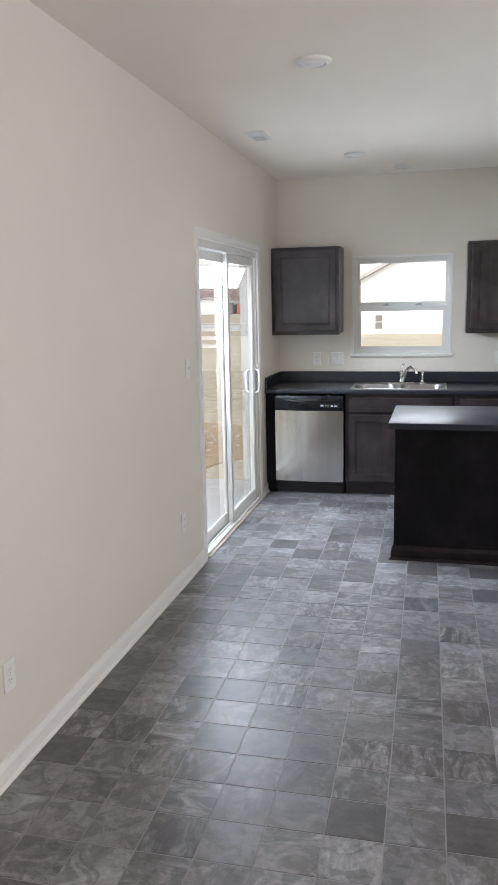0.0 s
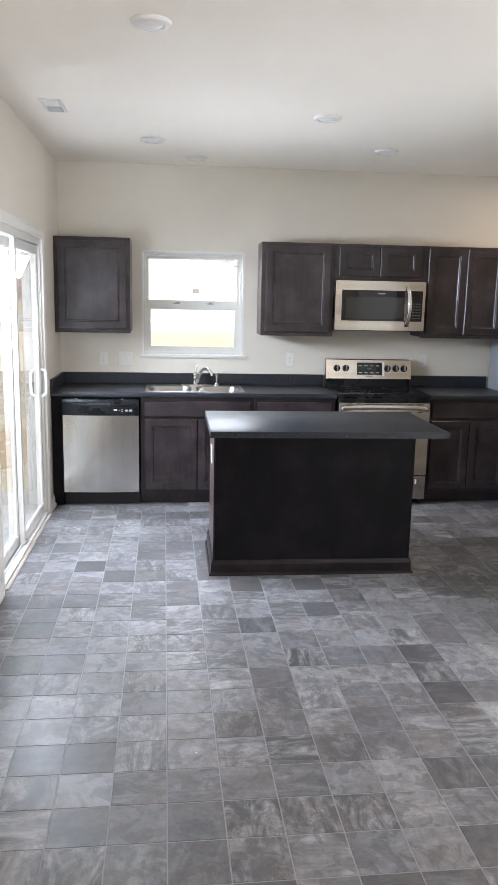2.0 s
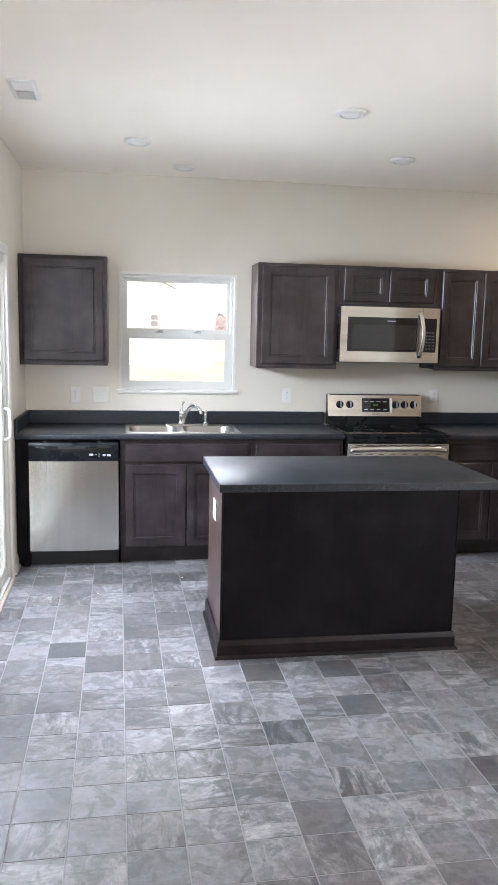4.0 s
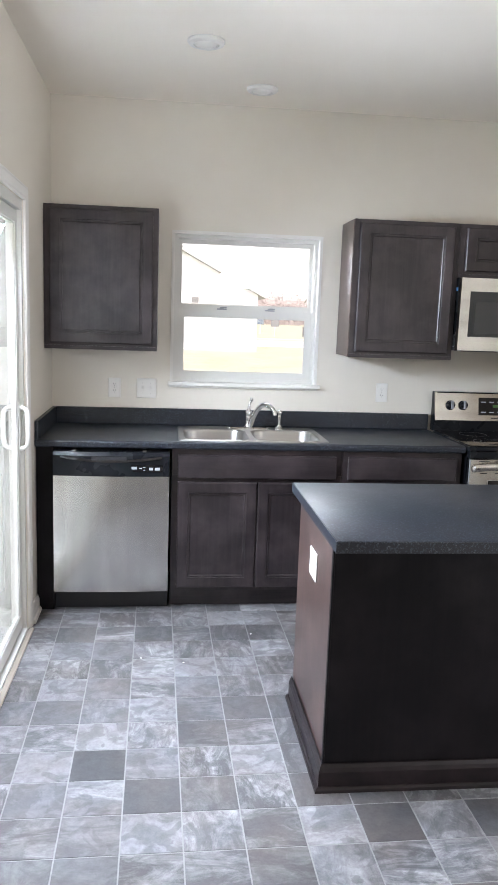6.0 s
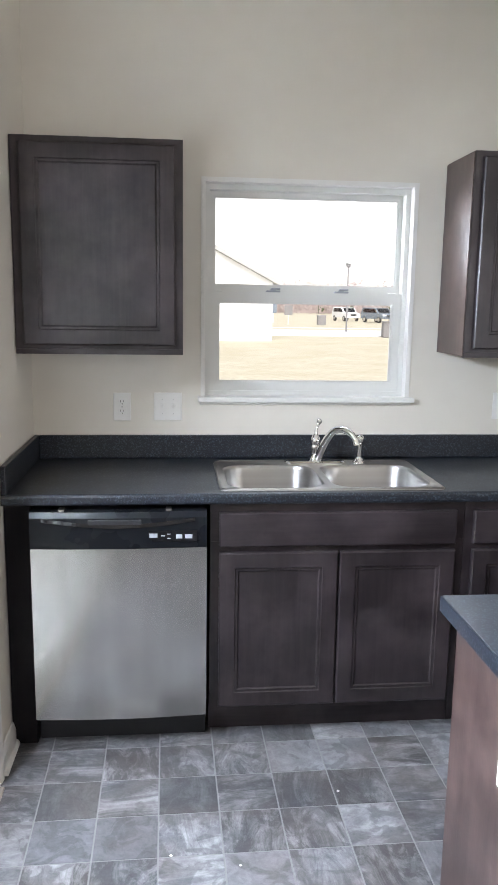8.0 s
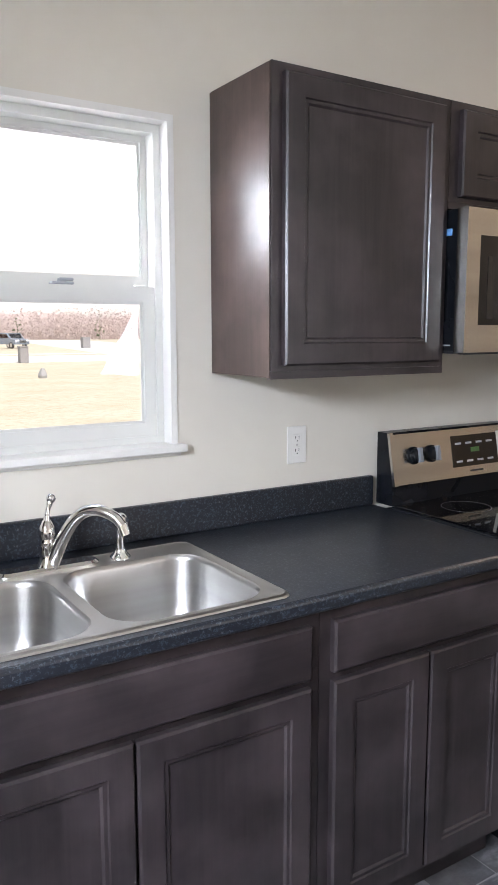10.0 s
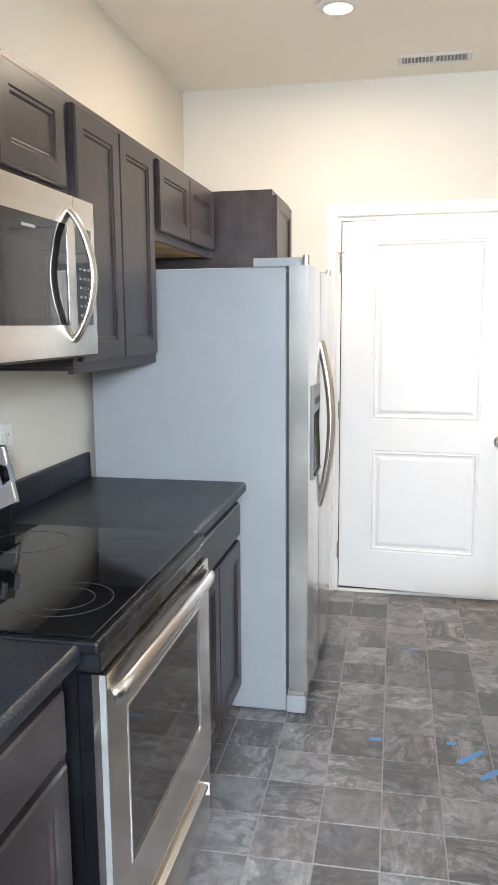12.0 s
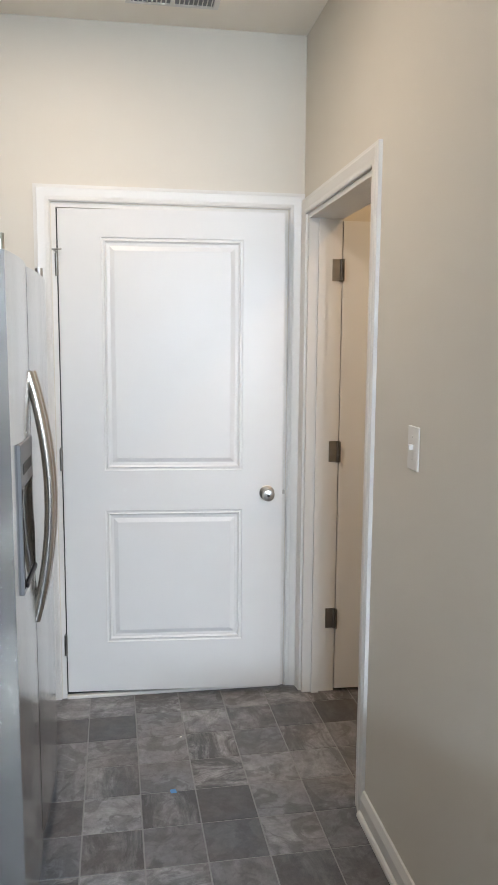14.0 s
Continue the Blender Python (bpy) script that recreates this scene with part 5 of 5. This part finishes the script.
# ---------------------------------------------------------------- tape on the floor
def tape(x, y, ln, w, turn):
    bm = bmesh.new()
    n = 6
    rows = []
    for k in range(n + 1):
        u = (k / n - 0.5) * ln
        rows.append([Vector((u, -w / 2 + random.uniform(-0.001, 0.001), 0.0008 + 0.0012 * (k % 2))), Vector((u, w / 2 + random.uniform(-0.001, 0.001), 0.0008 + 0.0010 * ((k + 1) % 2)))])
    vs = [[bm.verts.new(c) for c in r] for r in rows]
    for a, b in zip(vs, vs[1:]):
        bm.faces.new((a[0], a[1], b[1], b[0]))
    g = bmesh.ops.extrude_face_region(bm, geom=bm.faces[:])
    bmesh.ops.translate(bm, verts=[v for v in g["geom"] if isinstance(v, bmesh.types.BMVert)], vec=(0, 0, 0.0006))
    bm.transform(Matrix.Translation((x, y, 0.0005)) @ Matrix.Rotation(radians(turn), 4, "Z"))
    solo("masking_tape", bm, TAPE, "torn strip of blue masking tape on the floor", "tape", "", "tape strips")


TAPES = [(3.683, -1.147, 0.045, 0.022, -85), (3.705, -1.419, 0.035, 0.02, -75), (3.626, -1.480, 0.128, 0.022, -43), (3.551, -1.566, 0.168, 0.022, -51), (4.501, -1.275, 0.022, 0.02, 10)]
for row in TAPES:
    tape(*row)


for sx, sy in ((1.061, -4.112), (0.570, -1.216), (0.766, -1.269), (1.111, -0.957), (4.862, -1.326)):
    chip = lathe([(0.004, 0.0), (0.005, 0.0015), (0.002, 0.0035)], (sx, sy, 0.0002), n=6)
    for v in chip.verts:
        v.co += Vector((random.uniform(-0.0015, 0.0015), random.uniform(-0.0015, 0.0015), 0))
    solo("plaster_crumb", chip, PLATE, "tiny white plaster crumb on the floor", "debris", "", "plaster crumbs")


# ---------------------------------------------------------------- outside
GZ = -0.20
structure("ground", join_boxes((-700, 700, -700, 700, GZ - 0.4, GZ)), LAWN, "dry tan lawn reaching to the horizon", "ground")
structure("patio", box(-3.3, -0.15, -4.6, 0.16, GZ - 0.1, -0.09, 0.01), CONCRETE, "pale concrete patio slab outside the sliding door", "patio")


def flat(name, pts, z, mat, label, category):
    bm = bmesh.new()
    lo = [bm.verts.new((x, y, z - 0.1)) for x, y in pts]
    hi = [bm.verts.new((x, y, z)) for x, y in pts]
    bm.faces.new(hi)
    n = len(pts)
    for k in range(n):
        bm.faces.new((lo[k], lo[(k + 1) % n], hi[(k + 1) % n], hi[k]))
    return structure(name, bm, mat, label, category)


flat("dirt", [(-5.2 + 5.0 * math.cos(a) * (1 + 0.12 * math.sin(5 * a)), 2.4 + 3.0 * math.sin(a) * (1 + 0.15 * math.cos(3 * a))) for a in (2 * math.pi * k / 40 for k in range(40))], GZ + 0.012, DIRT, "bare tan dirt and dry grass beyond the patio", "ground")
def clods(n):
    """Loose stones and lumps of earth on the bare dirt."""
    rng = random.Random(7)
    bm = bmesh.new()
    for _ in range(n):
        a, q = rng.uniform(0, 6.283), math.sqrt(rng.uniform(0.02, 0.9))
        x, y = -5.2 + 4.6 * q * math.cos(a), 2.9 + 2.7 * q * math.sin(a)
        if x > -0.6 or y < 0.3:
            continue
        k = rng.uniform(0.015, 0.055) * rng.uniform(0.5, 1.3)
        first = len(bm.verts)
        lathe([(0.7 * k, -0.2 * k), (1.1 * k, 0.2 * k), (0.8 * k, 0.7 * k), (0.2 * k, 0.95 * k)], (x, y, GZ + 0.012), n=6, bm=bm)
        bm.verts.ensure_lookup_table()
        for v in bm.verts[first:]:
            v.co += Vector((rng.uniform(-0.3, 0.3), rng.uniform(-0.3, 0.3), rng.uniform(-0.15, 0.15))) * k
    solo("earth_clods", bm, CLOD, "pale stones and lumps of dry earth", "stones", "stuff")


clods(700)
flat("road", [(-160, 44), (160, 44), (160, 56), (-160, 56)], GZ + 0.02, CONCRETE, "pale concrete street across the lawn", "road")
flat("road", [(24, 56), (36, 56), (70, 190), (52, 190)], GZ + 0.022, CONCRETE, "pale concrete side street", "road")
flat("pavement", [(-160, 60.5), (160, 60.5), (160, 62), (-160, 62)], GZ + 0.03, CONCRETE, "pale concrete footpath", "pavement")


def house(x, y, w, d, eave, ridge, wall, label, windows, turn=0.0):
    """Gable end towards -y; windows: (u, z, wide, high) on the gable end."""
    ob = thing("house", (x, y, GZ), label, "house")
    m = Matrix.Translation((x, y, GZ)) @ Matrix.Rotation(radians(turn), 4, "Z")
    h = w / 2
    bm = loft([[Vector((a, b, c)) for a, c in ((-h, 0), (h, 0), (h, eave), (0, ridge), (-h, eave))] for b in (0, d)])
    bm.transform(m)
    part("wall", bm, wall, ob)
    rf = bmesh.new()
    s = (ridge - eave) / h
    for k in (-1, 1):
        loft([[Vector((k * (h + 0.4), b, eave - 0.4 * s + 0.02)), Vector((0, b, ridge + 0.02)), Vector((0, b, ridge + 0.25)), Vector((k * (h + 0.4), b, eave - 0.4 * s + 0.22))] for b in (-0.35, d + 0.35)], rf)
    rf.transform(m)
    part("roof", rf, PALEROOF, ob)
    for u, z, ww, hh in windows:
        fr = box(u - ww * 0.6, u + ww * 0.6, -0.06, 0.02, z - ww * 0.1, z + hh + ww * 0.1)
        fr.transform(m)
        f = part("window", fr, VINYL, ob)
        for k in (0, 1):
            pb = box(u - ww / 2, u + ww / 2, -0.09, -0.05, z + k * (hh / 2 + 0.03), z + hh / 2 - 0.03 + k * (hh / 2 + 0.03))
            pb.transform(m)
            part("pane", pb, ROOFING, f)
    return ob


house(1.3, 36, 8.2, 6, 2.95, 5.1, SIDING, "white-sided house with a pale gable roof", [(0.8, 2.08, 0.36, 0.66), (-3.1, 0.30, 0.36, 0.72)])
house(-36, 116, 7, 6, 1.8, 2.6, SIDING, "white-sided house beside the far street", [(-2.0, 0.6, 0.7, 0.8), (2.0, 0.6, 0.7, 0.8)])
house(-29.0, 118, 5, 8, 1.6, 2.2, REDWALL, "distant red house with a pale gable roof", [(-1.3, 0.5, 0.7, 0.8), (1.3, 0.5, 0.7, 0.8)])


def car(x, y, turn, mat, label):
    ob = thing("car", (x, y, GZ + 0.02), label, "car")
    m = Matrix.Translation((x, y, GZ + 0.02)) @ Matrix.Rotation(radians(turn), 4, "Z")
    sec = [(-2.4, 0.45), (2.35, 0.45), (2.42, 0.75), (2.3, 1.02), (1.35, 1.12), (0.7, 1.72), (-2.0, 1.76), (-2.38, 1.10)]
    bm = loft([[Vector((a * k2, w, 0.45 + (b - 0.45) * k3)) for a, b in sec] for w, k2, k3 in ((-0.95, 0.97, 0.96), (-0.82, 1.0, 1.0), (0.82, 1.0, 1.0), (0.95, 0.97, 0.96))])
    bm.transform(m)
    part("body", bm, mat, ob)
    gl = loft([[Vector((a, w, b)) for a, b in ((-1.85, 1.18), (1.16, 1.18), (0.66, 1.64), (-1.72, 1.66))] for w in (-0.965, 0.965)])
    gl.transform(m)
    part("side_window", gl, BLACKG, ob)
    ws = loft([[Vector((a, w, b)) for a, b in ((1.30, 1.18), (1.36, 1.19), (0.80, 1.68), (0.74, 1.67))] for w in (-0.75, 0.75)])
    ws.transform(m)
    part("windscreen", ws, BLACKG, ob)
    for a in (-1.5, 1.5):
        for w in (-0.86, 0.86):
            wh = cyl((a, w - 0.11, 0.36), (a, w + 0.11, 0.36), 0.36, n=18)
            wh.transform(m)
            tyre = part("wheel", wh, RUBBER, ob)
            rm = cyl((a, w - 0.12, 0.36), (a, w + 0.12, 0.36), 0.22, n=14)
            rm.transform(m)
            part("rim", rm, NICKEL, tyre)
    for w in (-0.65, 0.65):
        hl = box(2.30, 2.40, w - 0.18, w + 0.18, 0.82, 0.98, 0.02)
        hl.transform(m)
        part("headlight", hl, PLATE, ob)
    gr = box(2.36, 2.44, -0.42, 0.42, 0.66, 0.92, 0.02)
    gr.transform(m)
    part("grille", gr, SLOT, ob)


car(24.6, 88, -70, CARBODY, "blue-grey sport utility car parked in the street")
car(22.4, 96, -78, CARWHITE, "white car parked in the street")


def post_sign(x, y, h, w, mat, label):
    ob = thing("street_sign", (x, y, GZ), label, "sign")
    part("post", cyl((x, y, GZ), (x, y, GZ + h), 0.06, 0.05, 10), VINYL, ob)
    part("board", box(x - w / 2, x + w / 2, y - 0.1, y - 0.06, GZ + h * 0.5, GZ + h, 0.01), mat, ob)


post_sign(11.4, 72, 1.9, 0.8, ROOFING, "dark notice board on white posts")
post_sign(10.9, 80, 2.1, 0.7, CARBODY, "dark blue board on a white post")


def utility_box(x, y, w, h, mat, label):
    ob = thing("utility_box", (x, y, GZ), label, "utility box")
    part("cabinet", box(x - w / 2, x + w / 2, y - w / 2, y + w / 2, GZ, GZ + h, 0.04), mat, ob)
    part("lid", box(x - w / 2 - 0.03, x + w / 2 + 0.03, y - w / 2 - 0.03, y + w / 2 + 0.03, GZ + h, GZ + h + 0.08, 0.03), mat, ob)


utility_box(13.2, 42.6, 0.5, 0.9, ROOFING, "dark grey utility box at the edge of the lawn")
utility_box(14.7, 72, 0.8, 0.9, ROOFING, "dark grey utility box beside the street")
utility_box(32.2, 84, 0.9, 1.2, ROOFING, "grey utility cabinet far along the street")
lp = thing("street_lamp", (12.8, 52, GZ), "slim dark street lamp pole", "street lamp")
part("pole", cyl((12.8, 52, GZ), (12.8, 52, GZ + 4.6), 0.07, 0.045, 10), ROOFING, lp)
part("lantern", lathe([(0.05, 0.0), (0.16, 0.1), (0.2, 0.45), (0.05, 0.6)], (12.8, 52, GZ + 4.55), n=12), ROOFING, lp)
rock = lathe([(0.16, 0.0), (0.18, 0.1), (0.13, 0.25), (0.05, 0.38)], (9.5, 27, GZ), n=9)
for v in rock.verts:
    v.co += Vector((random.uniform(-0.03, 0.03), random.uniform(-0.03, 0.03), 0))
solo("garden_rock", rock, GROUT, "pale upright stone on the dry lawn", "stone")
flat("curb", [(-160, 43.2), (160, 43.2), (160, 43.9), (-160, 43.9)], GZ + 0.06, CONCRETE, "pale concrete kerb along the street", "kerb")


def fence(x0, x1, y, h):
    ob = thing("fence", ((x0 + x1) / 2, y, GZ), "short white rail fence on the dry lawn", "fence")
    for k in range(3):
        x = x0 + (x1 - x0) * k / 2
        part("post", box(x - 0.06, x + 0.06, y - 0.06, y + 0.06, GZ, GZ + h, 0.01), VINYL, ob)
    for z in (0.25, 0.55, 0.85):
        part("rail", box(x0, x1, y - 0.03, y + 0.03, GZ + z, GZ + z + 0.12), VINYL, ob)


fence(-8.2, -6.4, 20, 1.1)


def woods(name, x0, x1, y0, y1, n, h, mat, label):
    """Far bare trees: trunks and many thin ragged clumps."""
    rng = random.Random(len(name) + n)
    bm = bmesh.new()
    for _ in range(n):
        x, y = rng.uniform(x0, x1), rng.uniform(y0, y1)
        hh = h * rng.uniform(0.65, 1.1)
        cyl((x, y, GZ), (x + rng.uniform(-0.3, 0.3), y, GZ + hh * 0.8), 0.09, 0.03, 4, bm)
        for _ in range(26):
            a, u = rng.uniform(0, 6.28), rng.uniform(0.12, 1.0)
            r = rng.uniform(0.2, 0.6) * (1.15 - 0.5 * u)
            c = Vector((x + 1.5 * math.cos(a) * (1 - u * 0.6), y + 1.5 * math.sin(a) * (1 - u * 0.6), GZ + hh * u))
            vs = [bm.verts.new(c + r * Vector((rng.uniform(-1, 1), rng.uniform(-1, 1), rng.uniform(-0.9, 1.1)))) for _ in range(4)]
            for f in ((0, 1, 2), (0, 1, 3), (0, 2, 3), (1, 2, 3)):
                bm.faces.new([vs[i] for i in f])
    solo(name, bm, mat, label, "trees", "stuff")


woods("far_woods", -120, 190, 200, 225, 1700, 8.8, TWIGS, "distant bare reddish-brown woods")
ridge = bmesh.new()
tops = [(x, GZ + 7.4 + 1.6 * noise.noise(Vector((x * 0.05, 0.0, 3.0))) + 1.2 * noise.noise(Vector((x * 0.31, 5.0, 0.0)))) for x in range(-200, 262, 2)]
for a, b in zip(tops, tops[1:]):
    ridge.faces.new([ridge.verts.new(q) for q in ((a[0], 227, GZ), (b[0], 227, GZ), (b[0], 229, b[1]), (a[0], 229, a[1]))])
bmesh.ops.remove_doubles(ridge, verts=ridge.verts[:], dist=0.001)
solo("far_woods", ridge, TWIGS, "pale distant edge of the bare woods", "trees", "stuff")
woods("far_evergreens", 0, 150, 196, 200, 9, 8, EVERGREEN, "few dark evergreens in the distant woods")


# ---------------------------------------------------------------- floor tiles, last
PX, PY, TURN = 0.1890, 0.1870, 0.014     # pitch along x and y, and the slight turn of the sheet
TX, TY = 0.7245, -1.404                  # one joint crossing


def tile_mesh(name, w, h, mat):
    bm = bmesh.new()
    loft([[Vector((sx * (w / 2 - i), sy * (h / 2 - i), z)) for sx, sy in ((-1, -1), (1, -1), (1, 1), (-1, 1))] for i, z in ((0, -0.0012), (0.0009, 0.0))], bm, (False, True))
    return mesh_of(name, bm, mat)


GAP = 0.0042
TILE = tile_mesh("tile", PX - GAP, PY - GAP, SLATE)
rest_v, rest_f, near = [], [], []
solid = [(IX0, IX1, IY0, IY1), (-1, 5.3, -0.54, 1), (3.81, 4.67, -0.76, 0)]
for i in range(-8, 40):
    for k in range(-50, 14):
        cx, cy = (i + 0.5) * PX, (k + 0.5) * PY
        x, y = TX + cx - TURN * cy, TY + cy + TURN * cx
        if not (-0.09 < x < EAST + 0.09 and SOUTH < y < 0.05):
            continue
        if any(a + 0.1 < x < b - 0.1 and c + 0.1 < y < d - 0.1 for a, b, c, d in solid):
            continue
        if (-0.0 < x < 1.95 and -5.0 < y < -0.65) or (1.95 <= x < 4.35 and -1.75 < y < -0.9):
            near.append((x, y))
        else:
            hw, hh = (PX - GAP) / 2, (PY - GAP) / 2
            for ins, z in ((0, -0.0012), (0.0009, 0.0)):
                for sx, sy in ((-1, -1), (1, -1), (1, 1), (-1, 1)):
                    u, w = sx * (hw - ins), sy * (hh - ins)
                    rest_v.append((x + u - TURN * w, y + w + TURN * u, z))
            b = len(rest_v) - 8
            rest_f += [(b + 4, b + 5, b + 6, b + 7)] + [(b + q, b + (q + 1) % 4, b + 4 + (q + 1) % 4, b + 4 + q) for q in range(4)]
near.sort(key=lambda c: (-c[1], c[0]))
ORIGIN = ORG[SLAB.name]
for x, y in near:
    ob = new("tile", TILE)
    ob.parent = SLAB
    ob.location = Vector((x, y, 0)) - ORIGIN
    ob.rotation_euler = (0, 0, TURN)
me = bpy.data.meshes.new("tiles_beyond")
me.from_pydata([Vector(v) - ORIGIN for v in rest_v], [], rest_f)
me.materials.append(SLATE_REST)
ob = new("tiles_beyond", me)
ob.parent = SLAB
tagged(ob, "", "", "", "stuff")
